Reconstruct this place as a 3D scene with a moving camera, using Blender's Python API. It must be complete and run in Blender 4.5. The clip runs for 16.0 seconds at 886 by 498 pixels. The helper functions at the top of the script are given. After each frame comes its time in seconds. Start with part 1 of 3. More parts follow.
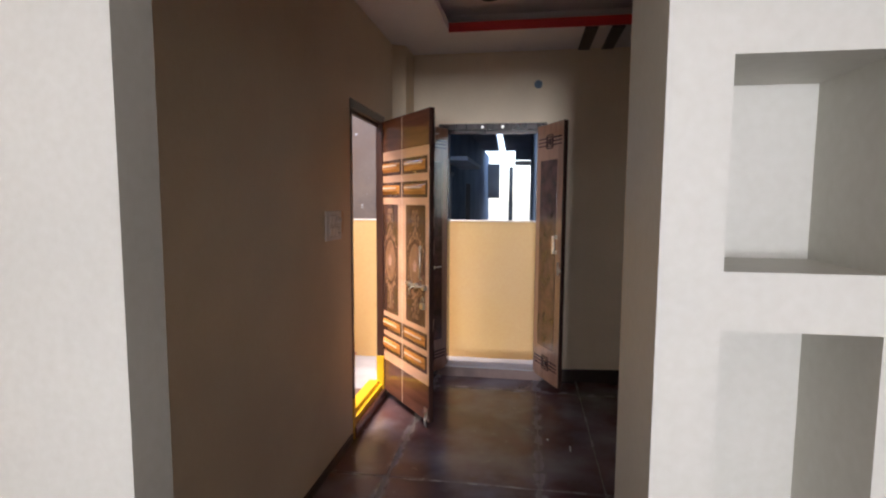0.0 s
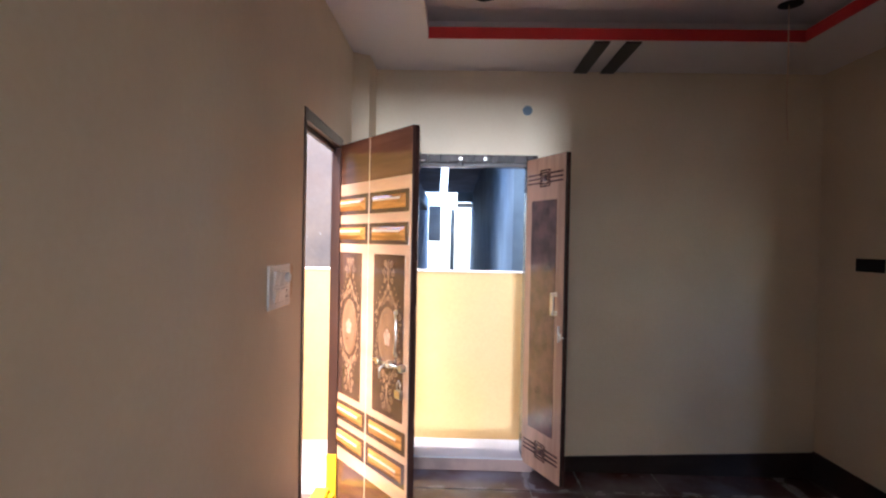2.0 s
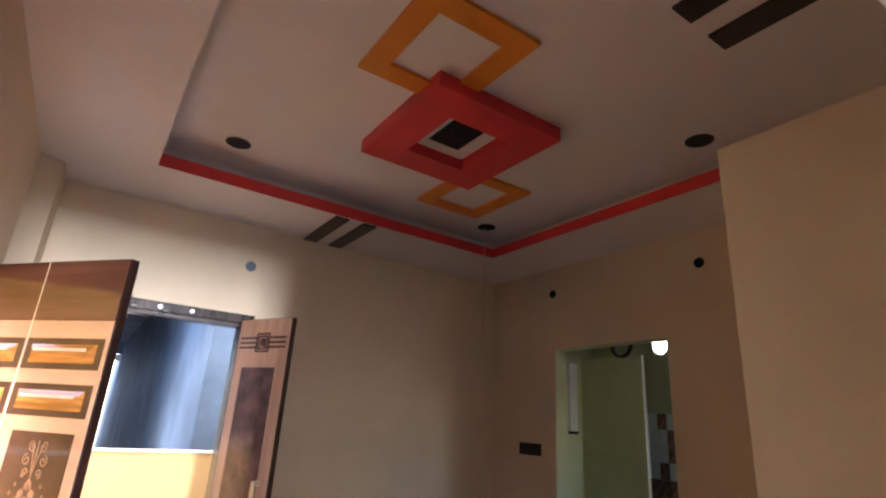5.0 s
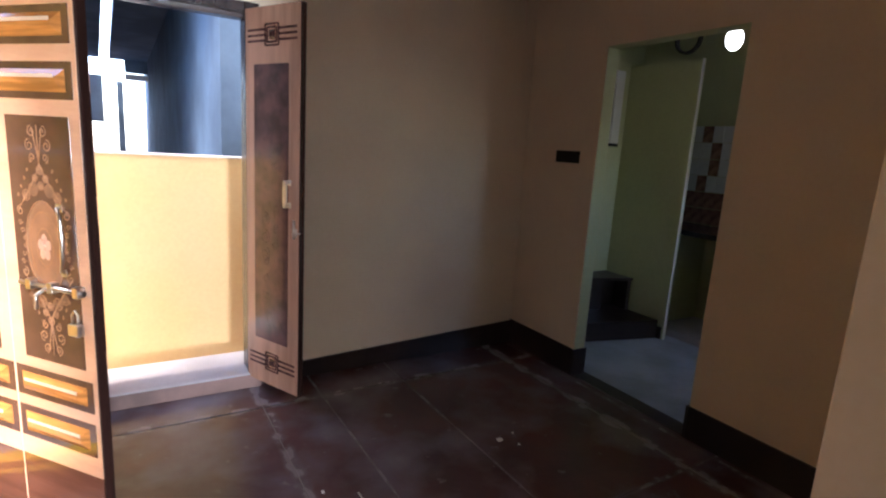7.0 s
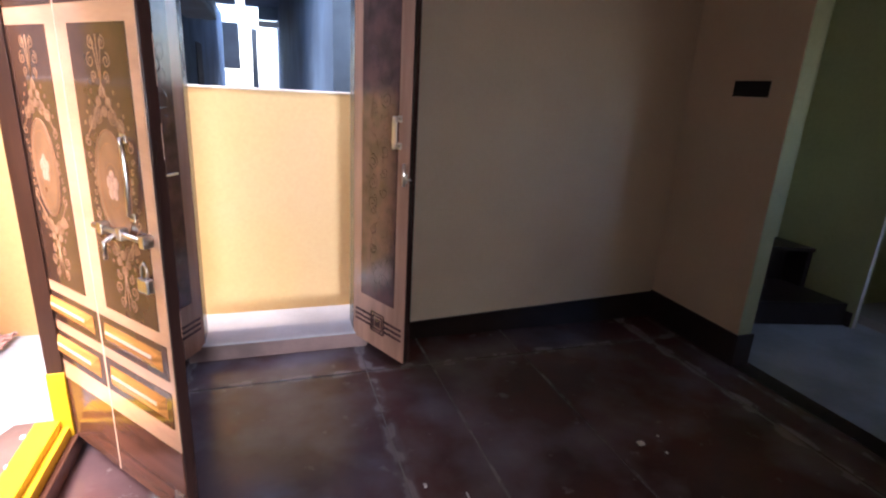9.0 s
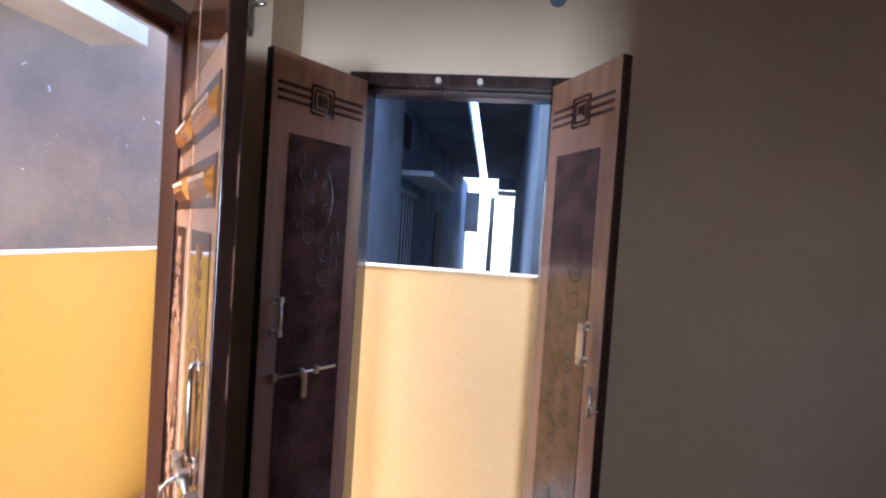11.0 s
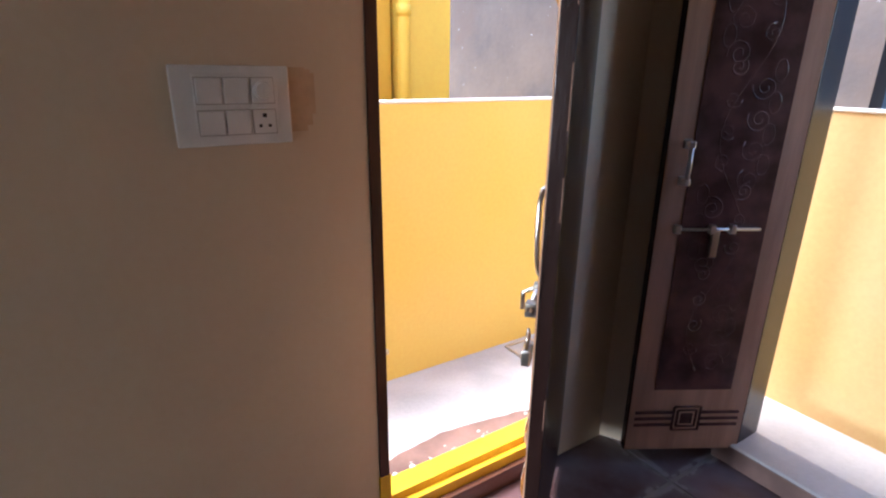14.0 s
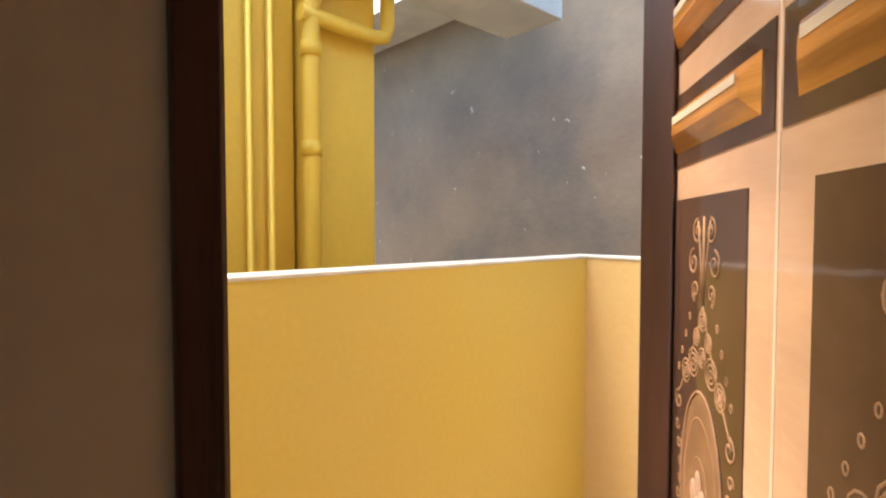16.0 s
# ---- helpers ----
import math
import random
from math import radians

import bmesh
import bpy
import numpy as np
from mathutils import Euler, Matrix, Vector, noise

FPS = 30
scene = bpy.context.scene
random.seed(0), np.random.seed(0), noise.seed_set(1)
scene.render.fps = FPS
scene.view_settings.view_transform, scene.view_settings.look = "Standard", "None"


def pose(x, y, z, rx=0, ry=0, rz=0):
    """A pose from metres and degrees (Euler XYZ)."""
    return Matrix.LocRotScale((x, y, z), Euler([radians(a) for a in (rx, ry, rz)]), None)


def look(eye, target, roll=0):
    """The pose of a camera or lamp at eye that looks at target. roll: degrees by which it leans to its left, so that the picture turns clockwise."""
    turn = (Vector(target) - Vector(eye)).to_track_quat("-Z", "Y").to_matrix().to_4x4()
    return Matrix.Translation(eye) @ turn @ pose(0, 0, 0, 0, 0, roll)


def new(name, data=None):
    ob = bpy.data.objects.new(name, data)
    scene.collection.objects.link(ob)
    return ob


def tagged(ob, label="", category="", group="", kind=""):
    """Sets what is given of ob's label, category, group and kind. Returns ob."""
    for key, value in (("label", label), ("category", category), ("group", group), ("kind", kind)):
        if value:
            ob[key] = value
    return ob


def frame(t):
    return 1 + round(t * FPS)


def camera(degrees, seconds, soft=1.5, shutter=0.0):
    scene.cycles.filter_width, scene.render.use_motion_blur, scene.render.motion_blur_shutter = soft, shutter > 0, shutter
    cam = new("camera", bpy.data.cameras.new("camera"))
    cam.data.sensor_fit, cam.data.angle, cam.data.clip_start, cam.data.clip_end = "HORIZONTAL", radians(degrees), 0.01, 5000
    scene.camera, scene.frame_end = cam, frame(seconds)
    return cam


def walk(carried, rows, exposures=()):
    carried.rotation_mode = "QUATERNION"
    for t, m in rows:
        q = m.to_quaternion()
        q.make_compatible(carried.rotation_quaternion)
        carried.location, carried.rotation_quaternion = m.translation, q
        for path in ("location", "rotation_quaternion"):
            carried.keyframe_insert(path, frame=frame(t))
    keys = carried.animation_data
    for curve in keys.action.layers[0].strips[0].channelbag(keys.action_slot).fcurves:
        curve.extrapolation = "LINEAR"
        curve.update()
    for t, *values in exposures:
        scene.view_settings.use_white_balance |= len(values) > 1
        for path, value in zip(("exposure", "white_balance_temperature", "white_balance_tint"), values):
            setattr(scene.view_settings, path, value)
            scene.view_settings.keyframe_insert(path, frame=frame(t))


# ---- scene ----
cam = camera(80.4, 16.0, soft=2.2)
PATH = [
    (0, (1.084, -4.516, 1.477), (0.771, -2.549, 1.292), 0.3),
    (0.5, (0.932, -4.317, 1.458), (0.607, -2.355, 1.24), 0.3),
    (1, (0.795, -4.103, 1.445), (0.509, -2.137, 1.215), -0.5),
    (1.5, (0.731, -3.834, 1.449), (0.616, -1.853, 1.2), 0.3),
    (2, (0.673, -3.667, 1.509), (0.627, -1.667, 1.485), 1.1),
    (2.5, (0.557, -3.57, 1.572), (0.831, -1.632, 1.983), 0.7),
    (3, (0.485, -3.571, 1.599), (1.037, -1.77, 2.271), 0.0),
    (3.2, (0.468, -3.57, 1.601), (1.1, -1.836, 2.372), 0.0),
    (5.3, (0.399, -3.364, 1.543), (1.498, -1.778, 2.071), 3.5),
    (5.5, (0.41, -3.348, 1.538), (1.534, -1.74, 1.927), 3.4),
    (6, (0.463, -3.324, 1.509), (1.607, -1.693, 1.687), 3.5),
    (6.5, (0.529, -3.246, 1.475), (1.648, -1.591, 1.38), 3.5),
    (7, (0.569, -3.134, 1.423), (1.599, -1.462, 1.047), 3.6),
    (7.5, (0.62, -3.07, 1.38), (1.501, -1.36, 0.834), 3.9),
    (8, (0.663, -3.01, 1.347), (1.49, -1.301, 0.718), 3.6),
    (8.5, (0.687, -2.892, 1.334), (1.421, -1.139, 0.712), 3.0),
    (9, (0.74, -2.683, 1.33), (1.366, -0.874, 0.749), 3.2),
    (9.2, (0.766, -2.623, 1.335), (1.363, -0.803, 0.76), 3.0),
    (11.4, (1.073, -2.080, 1.502), (0.551, -0.154, 1.503), 2.7),
    (11.5, (1.085, -2.065, 1.505), (0.486, -0.158, 1.508), 2.15),
    (12, (1.117, -2.017, 1.498), (-0.016, -0.37, 1.478), 0.5),
    (12.5, (1.17, -1.991, 1.519), (-0.314, -0.651, 1.512), 0.0),
    (13, (1.2, -1.97, 1.457), (-0.404, -0.793, 1.255), 0.5),
    (13.5, (1.206, -1.95, 1.407), (-0.369, -0.89, 0.778), 1.1),
    (14, (1.222, -1.933, 1.403), (-0.373, -0.907, 0.766), 0.6),
    (14.5, (1.16, -1.903, 1.395), (-0.459, -0.877, 0.823), -0.6),
    (15, (0.873, -1.845, 1.405), (-0.709, -0.687, 1.012), -0.1),
    (15.2, (0.765, -1.789, 1.409), (-0.828, -0.619, 1.104), -1.1),
    (15.4, (0.663, -1.736, 1.403), (-0.894, -0.509, 1.139), -0.7),
    (15.6, (0.559, -1.651, 1.393), (-0.977, -0.391, 1.160), -0.2),
    (16, (0.366, -1.473, 1.400), (-1.105, -0.120, 1.326), 0.0),
]
walk(cam, [(t, look(eye, target, roll)) for t, eye, target, roll in PATH], [(0, 2.25, 6300, 18), (1.0, 2.65, 5900, 18), (1.5, 2.65, 5700, 18), (2.0, 3.45, 5650, 15), (2.6, 3.75, 5900, 18), (5.5, 3.8, 6300, 20), (7, 3.4, 5900, 19), (9, 3.15, 5800, 22), (11.4, 2.95, 5550, 21), (12.5, 3.1, 5750, 25), (13.3, 3.1, 5700, 19), (14.5, 3.1, 5450, 11), (15.5, 2.95, 5700, 9), (16, 2.2, 6700, 3)])

# ---- light ----
world = bpy.data.worlds.new("sky")
scene.world = world
world.use_nodes = True
wn = world.node_tree
sky = wn.nodes.new("ShaderNodeTexSky")
sky.sky_type, sky.sun_disc = "NISHITA", False
sky.sun_elevation, sky.sun_rotation = radians(62), radians(215)
wn.links.new(sky.outputs[0], wn.nodes["Background"].inputs[0])
wn.nodes["Background"].inputs[1].default_value = 0.15
sun = new("sun", bpy.data.lights.new("sun", "SUN"))
sun.data.energy, sun.data.angle, sun.data.color = 1.8, radians(35), (1.0, 0.93, 0.82)
sun.matrix_world = look((-8, -7, 20), (0, 0, 0))


def area(name, eye, target, w, h, power, color):
    ob = new(name, bpy.data.lights.new(name, "AREA"))
    ob.data.shape, ob.data.size, ob.data.size_y = "RECTANGLE", w, h
    ob.data.energy, ob.data.color = power, color
    ob.matrix_world = look(eye, target)
    return ob


# Unseen window, set far back so near walls get less of its light.
area("bedroom_window_light", (1.2, -15.9, 1.2), (1.0, -3.5, 1.2), 1.1, 1.9, 200, (0.90, 0.97, 1.0))


# ---- materials ----
def mat(name, color, rough=0.7, var=0.12, scale=3.0, fine=60.0, bump=0.15, metal=0.0, stain=None, stain_amt=0.5, spec=0.5, streak=None, rvar=0.06):
    m = bpy.data.materials.new(name)
    m.use_nodes = True
    t = m.node_tree
    b = t.nodes["Principled BSDF"]
    n, lk = t.nodes, t.links
    b.inputs["Metallic"].default_value = metal
    b.inputs["Specular IOR Level"].default_value = spec
    co = n.new("ShaderNodeTexCoord")
    mp = n.new("ShaderNodeMapping")
    if streak:
        mp.inputs["Scale"].default_value = streak
    lk.new(co.outputs["Object"], mp.inputs[0])
    big = n.new("ShaderNodeTexNoise")
    big.inputs["Scale"].default_value, big.inputs["Detail"].default_value = scale, 6
    lk.new(mp.outputs[0], big.inputs["Vector"])
    small = n.new("ShaderNodeTexNoise")
    small.inputs["Scale"].default_value, small.inputs["Detail"].default_value = fine, 4
    lk.new(mp.outputs[0], small.inputs["Vector"])
    ramp = n.new("ShaderNodeValToRGB")
    c2 = stain if stain else tuple(c * (1 - var) for c in color)
    c1 = color if stain else tuple(min(1, c * (1 + var)) for c in color)
    ramp.color_ramp.elements[0].position, ramp.color_ramp.elements[1].position = 0.5 - 0.25 * stain_amt, 0.5 + 0.25 * stain_amt
    ramp.color_ramp.elements[0].color, ramp.color_ramp.elements[1].color = (*c2, 1), (*c1, 1)
    lk.new(big.outputs[0], ramp.inputs[0])
    mix = n.new("ShaderNodeMixRGB")
    mix.blend_type = "OVERLAY"
    mix.inputs[0].default_value = 0.1
    lk.new(ramp.outputs[0], mix.inputs[1])
    lk.new(small.outputs[0], mix.inputs[2])
    lk.new(mix.outputs[0], b.inputs["Base Color"])
    rr = n.new("ShaderNodeMapRange")
    rr.inputs["To Min"].default_value, rr.inputs["To Max"].default_value = max(0.02, rough - rvar), min(1, rough + rvar)
    lk.new(big.outputs[0], rr.inputs["Value"])
    lk.new(rr.outputs[0], b.inputs["Roughness"])
    if bump:
        bp = n.new("ShaderNodeBump")
        bp.inputs["Strength"].default_value, bp.inputs["Distance"].default_value = bump, 0.004
        lk.new(small.outputs[0], bp.inputs["Height"])
        lk.new(bp.outputs[0], b.inputs["Normal"])
    return m


def glow(name, color, power):
    m = bpy.data.materials.new(name)
    m.use_nodes = True
    b = m.node_tree.nodes["Principled BSDF"]
    b.inputs["Base Color"].default_value = (*color, 1)
    b.inputs["Emission Color"].default_value = (*color, 1)
    b.inputs["Emission Strength"].default_value = power
    return m


WALL = mat("hall_paint", (0.79, 0.645, 0.46), 0.5, 0.04, 1.6, 45, 0.06)
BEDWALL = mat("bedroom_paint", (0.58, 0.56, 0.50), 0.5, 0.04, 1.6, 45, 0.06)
CEIL = mat("ceiling_paint", (0.88, 0.80, 0.78), 0.6, 0.03, 1.2, 30, 0.05)
RED = mat("red_paint", (0.72, 0.045, 0.045), 0.35, 0.08, 3, 40, 0.1)
ORANGE = mat("orange_paint", (0.80, 0.27, 0.02), 0.4, 0.08, 3, 40, 0.1)
WHITE = mat("white_paint", (0.78, 0.76, 0.72), 0.5, 0.04, 2, 40, 0.08)
FLOOR = mat("polished_brown_stone", (0.13, 0.068, 0.066), 0.21, 0.3, 2.2, 35, 0.05, spec=0.5, stain=(0.07, 0.040, 0.040), stain_amt=0.9, rvar=0.09)
JOINT = mat("floor_grout", (0.21, 0.18, 0.165), 0.6, 0.2, 6, 50, 0.2)
SKIRT = mat("dark_skirting", (0.030, 0.018, 0.016), 0.3, 0.25, 4, 40, 0.15)
FRAME = mat("dark_brown_wood", (0.060, 0.022, 0.012), 0.35, 0.3, 2, 30, 0.2, streak=(6, 6, 0.6))
DARKWOOD = mat("leaf_back_wood", (0.030, 0.013, 0.010), 0.25, 0.3, 2, 30, 0.2, streak=(6, 6, 0.6))
PEACH = mat("peach_veneer", (0.66, 0.37, 0.225), 0.07, 0.12, 1.6, 22, 0.03, streak=(1.2, 1.2, 5))
PEACH2 = mat("dull_rose_veneer", (0.44, 0.25, 0.17), 0.13, 0.15, 2, 26, 0.06, streak=(7, 7, 0.7))
BROWNV = mat("brown_veneer", (0.135, 0.055, 0.034), 0.1, 0.2, 2, 26, 0.06, streak=(0.8, 0.8, 9))
MAROON = mat("dark_panel_veneer", (0.085, 0.040, 0.026), 0.07, 0.2, 6, 50, 0.04)
MAROON2 = mat("carved_maroon_panel", (0.085, 0.038, 0.034), 0.13, 0.4, 9, 22, 0.22)
TAN = mat("tan_medallion", (0.24, 0.115, 0.06), 0.3, 0.2, 14, 60, 0.05)
PINK = mat("pale_pink_print", (0.52, 0.30, 0.21), 0.3, 0.12, 20, 60, 0.03)
GOLD = mat("gold_ornament", (0.34, 0.175, 0.09), 0.55, 0.2, 20, 80, 0.0, spec=0.15)
MOULD = mat("glossy_orange_moulding", (0.50, 0.20, 0.05), 0.12, 0.3, 4, 30, 0.1, streak=(1, 1, 12))
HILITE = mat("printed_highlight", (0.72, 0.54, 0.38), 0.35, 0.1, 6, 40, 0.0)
LINE = mat("pale_groove", (0.75, 0.52, 0.36), 0.5, 0.1, 5, 40, 0.0)
METAL = mat("brushed_steel", (0.62, 0.58, 0.52), 0.3, 0.1, 20, 90, 0.05, metal=1.0)
YELLOW = mat("yellow_enamel", (0.80, 0.47, 0.01), 0.35, 0.1, 4, 40, 0.15)
# One yellow paint in two tones: paled for strong light, richer for west bounce.
PARAPET = mat("parapet_yellow_paint", (0.77, 0.50, 0.19), 0.6, 0.06, 1.4, 50, 0.03, stain=(0.76, 0.505, 0.23), stain_amt=0.8)
PARAPETW = mat("parapet_yellow_bounce_tone", (0.76, 0.525, 0.095), 0.6, 0.06, 1.4, 50, 0.03, stain=(0.75, 0.53, 0.13), stain_amt=0.8)
PARTOP = mat("parapet_coping", (0.75, 0.66, 0.55), 0.7, 0.1, 5, 60, 0.2)
BALFLOOR = mat("balcony_cement", (0.46, 0.44, 0.43), 0.7, 0.12, 3, 60, 0.3)
STAIN = mat("wet_brown_slab", (0.20, 0.12, 0.10), 0.4, 0.3, 4, 50, 0.2)
NYELLOW = mat("neighbour_yellow_paint", (0.78, 0.50, 0.06), 0.55, 0.06, 1.5, 40, 0.15)
GREY = mat("grey_plaster", (0.235, 0.17, 0.125), 0.85, 0.25, 1.3, 18, 0.7, stain=(0.11, 0.083, 0.068), stain_amt=1.3)
# Alley plasters: blue glow put into both colours, the second darkened for shade.
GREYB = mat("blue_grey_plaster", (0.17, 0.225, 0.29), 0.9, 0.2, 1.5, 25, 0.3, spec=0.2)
ALLEYDARK = mat("shade_toned_dark_plaster", (0.085, 0.125, 0.175), 0.9, 0.2, 1.5, 25, 0.3, spec=0.2)
PALE = mat("pale_plaster", (0.46, 0.55, 0.60), 0.8, 0.15, 3, 25, 0.4, stain=(0.36, 0.38, 0.42), stain_amt=0.9)
SLAB = mat("slab_white", (0.72, 0.70, 0.68), 0.8, 0.1, 3, 30, 0.3)
GREEN = mat("pale_green_paint", (0.53, 0.55, 0.31), 0.55, 0.06, 1.5, 40, 0.1)
KFLOOR = mat("kitchen_cement", (0.36, 0.40, 0.46), 0.4, 0.2, 3, 40, 0.15)
GRANITE = mat("black_granite", (0.03, 0.03, 0.035), 0.15, 0.4, 40, 120, 0.05)
TILE = mat("white_tile", (0.74, 0.76, 0.76), 0.15, 0.04, 4, 40, 0.02)
TILEB = mat("brown_tile", (0.28, 0.16, 0.12), 0.2, 0.3, 12, 60, 0.05)
SWITCH = mat("white_plastic", (0.86, 0.86, 0.84), 0.25, 0.03, 8, 60, 0.02)
SHADEGAP = mat("grey_shade_line", (0.48, 0.45, 0.42), 0.8, 0.1, 8, 60, 0.0)
# Black things; flat sheets of it also paint the dark of unlit openings.
BLACK = mat("black_and_painted_void", (0.008, 0.007, 0.007), 0.8, 0.2, 8, 60, 0.1)
PATCH = mat("bare_patch", (0.66, 0.46, 0.28), 0.7, 0.1, 10, 60, 0.2)
BULB = glow("bulb_glass", (0.95, 1.0, 0.95), 0.6)
CLOTH = mat("checked_rag", (0.55, 0.30, 0.24), 0.9, 0.3, 30, 90, 0.5)


def blotches(m, color, scale, level, soft=0.03):
    """Noise spots of another colour: bare plaster, floor dust and painted sheen, wall tone."""
    t = m.node_tree
    b = t.nodes["Principled BSDF"]
    src = b.inputs["Base Color"].links[0].from_socket
    co = t.nodes.new("ShaderNodeTexCoord")
    no = t.nodes.new("ShaderNodeTexNoise")
    no.inputs["Scale"].default_value, no.inputs["Detail"].default_value = scale, 5
    t.links.new(co.outputs["Object"], no.inputs["Vector"])
    mr = t.nodes.new("ShaderNodeMapRange")
    mr.inputs["From Min"].default_value, mr.inputs["From Max"].default_value = level, level + soft
    t.links.new(no.outputs[0], mr.inputs["Value"])
    mx = t.nodes.new("ShaderNodeMixRGB")
    mx.inputs[2].default_value = (*color, 1)
    t.links.new(mr.outputs[0], mx.inputs[0])
    t.links.new(src, mx.inputs[1])
    t.links.new(mx.outputs[0], b.inputs["Base Color"])


blotches(GREY, (0.16, 0.105, 0.075), 1.1, 0.5, 0.2)
blotches(GREY, (0.075, 0.07, 0.07), 1.6, 0.5, 0.35)
blotches(GREY, (0.40, 0.38, 0.36), 13, 0.715)
blotches(FLOOR, (0.13, 0.045, 0.04), 2.0, 0.5, 0.3)
# Dust, with the floor's hazy bluish sheen put into its colour.
blotches(FLOOR, (0.28, 0.25, 0.27), 1.7, 0.47, 0.30)
blotches(FLOOR, (0.30, 0.25, 0.24), 11, 0.65, 0.14)


def joint_dust(m, lines, color):
    """Cement dust smeared along the joints of the floor."""
    t = m.node_tree
    b = t.nodes["Principled BSDF"]
    n, lk = t.nodes, t.links

    def math_node(op, a, c):
        k = n.new("ShaderNodeMath")
        k.operation = op
        for slot, v in ((0, a), (1, c)):
            if isinstance(v, (int, float)):
                k.inputs[slot].default_value = v
            elif v is not None:
                lk.new(v, k.inputs[slot])
        return k.outputs[0]
    co = n.new("ShaderNodeTexCoord")
    sep = n.new("ShaderNodeSeparateXYZ")
    lk.new(co.outputs["Object"], sep.inputs[0])
    wob = n.new("ShaderNodeTexNoise")
    wob.inputs["Scale"].default_value, wob.inputs["Detail"].default_value = 5.0, 4
    lk.new(co.outputs["Object"], wob.inputs["Vector"])
    total = None
    for axis, place, width, amount in lines:
        d = math_node("ABSOLUTE", math_node("SUBTRACT", sep.outputs[axis], place), None)
        d = math_node("ADD", d, math_node("MULTIPLY", math_node("SUBTRACT", wob.outputs[0], 0.5), width * 1.6))
        mr = n.new("ShaderNodeMapRange")
        mr.interpolation_type = "SMOOTHSTEP"
        mr.inputs["From Min"].default_value, mr.inputs["From Max"].default_value = width, width * 0.25
        mr.inputs["To Max"].default_value = amount
        lk.new(d, mr.inputs["Value"])
        total = mr.outputs[0] if total is None else math_node("MAXIMUM", total, mr.outputs[0])
    grit = n.new("ShaderNodeTexNoise")
    grit.inputs["Scale"].default_value, grit.inputs["Detail"].default_value = 9.0, 6
    lk.new(co.outputs["Object"], grit.inputs["Vector"])
    gr = n.new("ShaderNodeMapRange")
    gr.inputs["From Min"].default_value, gr.inputs["From Max"].default_value = 0.35, 0.6
    lk.new(grit.outputs[0], gr.inputs["Value"])
    fac = math_node("MULTIPLY", total, gr.outputs[0])
    mx = n.new("ShaderNodeMixRGB")
    mx.inputs[2].default_value = (*color, 1)
    lk.new(fac, mx.inputs[0])
    lk.new(b.inputs["Base Color"].links[0].from_socket, mx.inputs[1])
    lk.new(mx.outputs[0], b.inputs["Base Color"])
    rough = math_node("MAXIMUM", b.inputs["Roughness"].links[0].from_socket, math_node("MULTIPLY", fac, 0.6))
    lk.new(rough, b.inputs["Roughness"])


joint_dust(FLOOR, ((0, 0.337, 0.045, 0.9), (0, 1.185, 0.05, 0.85), (0, 2.93, 0.06, 0.9), (0, 3.13, 0.03, 0.5), (0, 1.527, 0.012, 0.6), (0, 2.065, 0.012, 0.6), (1, -0.31, 0.05, 0.7), (1, -1.78, 0.02, 0.6)), (0.27, 0.235, 0.23))
blotches(WALL, (0.72, 0.56, 0.39), 1.3, 0.5, 0.3)


# ---- builders ----
def box(bm, x0, x1, y0, y1, z0, z1, bevel=0.0):
    r = bmesh.ops.create_cube(bm, size=1.0)
    for v in r["verts"]:
        v.co = Vector(((x0 + x1) / 2 + v.co.x * (x1 - x0), (y0 + y1) / 2 + v.co.y * (y1 - y0), (z0 + z1) / 2 + v.co.z * (z1 - z0)))
    if bevel:
        es = list({e for v in r["verts"] for e in v.link_edges})
        bmesh.ops.bevel(bm, geom=es, offset=bevel, segments=2, affect="EDGES", profile=0.5)
    return bm


def boxes(*bs, bevel=0.0):
    bm = bmesh.new()
    for b in bs:
        box(bm, *b, bevel=bevel)
    return bm


def tube(bm, pts, r, n=8, cap=True):
    pts = [Vector(p) for p in pts]
    rings, prev = [], None
    for i, p in enumerate(pts):
        d = (pts[min(i + 1, len(pts) - 1)] - pts[max(i - 1, 0)]).normalized()
        if prev is None:
            side = d.cross(Vector((0, 0, 1)))
            if side.length < 0.1:
                side = d.cross(Vector((1, 0, 0)))
        else:
            side = prev - d * prev.dot(d)
        side.normalize()
        prev = side
        up = d.cross(side)
        rings.append([bm.verts.new(p + (side * math.cos(a) + up * math.sin(a)) * r) for a in [2 * math.pi * k / n for k in range(n)]])
    for a, b in zip(rings, rings[1:]):
        for k in range(n):
            f = bm.faces.new((a[k], a[(k + 1) % n], b[(k + 1) % n], b[k]))
            f.smooth = True
    if cap:
        bm.faces.new(rings[0][::-1])
        bm.faces.new(rings[-1])
    return bm


def obj(name, bm, material, label="", category="", kind="", group=""):
    bmesh.ops.recalc_face_normals(bm, faces=bm.faces[:])
    me = bpy.data.meshes.new(name)
    bm.to_mesh(me)
    bm.free()
    me.materials.append(material)
    return tagged(new(name, me), label, category, group, kind)


def part(name, bm, material, parent, label=""):
    ob = obj(name, bm, material, label)
    ob.parent = parent
    return ob


def empty(name, m, label, category, group="", kind=""):
    ob = tagged(new(name), label, category, group, kind)
    ob.matrix_world = m
    return ob


def prism(bm, pts, z0, z1):
    a = [bm.verts.new((x, y, z0)) for x, y in pts]
    b = [bm.verts.new((x, y, z1)) for x, y in pts]
    n = len(pts)
    bm.faces.new(a[::-1])
    bm.faces.new(b)
    for k in range(n):
        bm.faces.new((a[k], a[(k + 1) % n], b[(k + 1) % n], b[k]))
    return bm


BW = -0.135         # balcony floor on the west side, falling to the drain
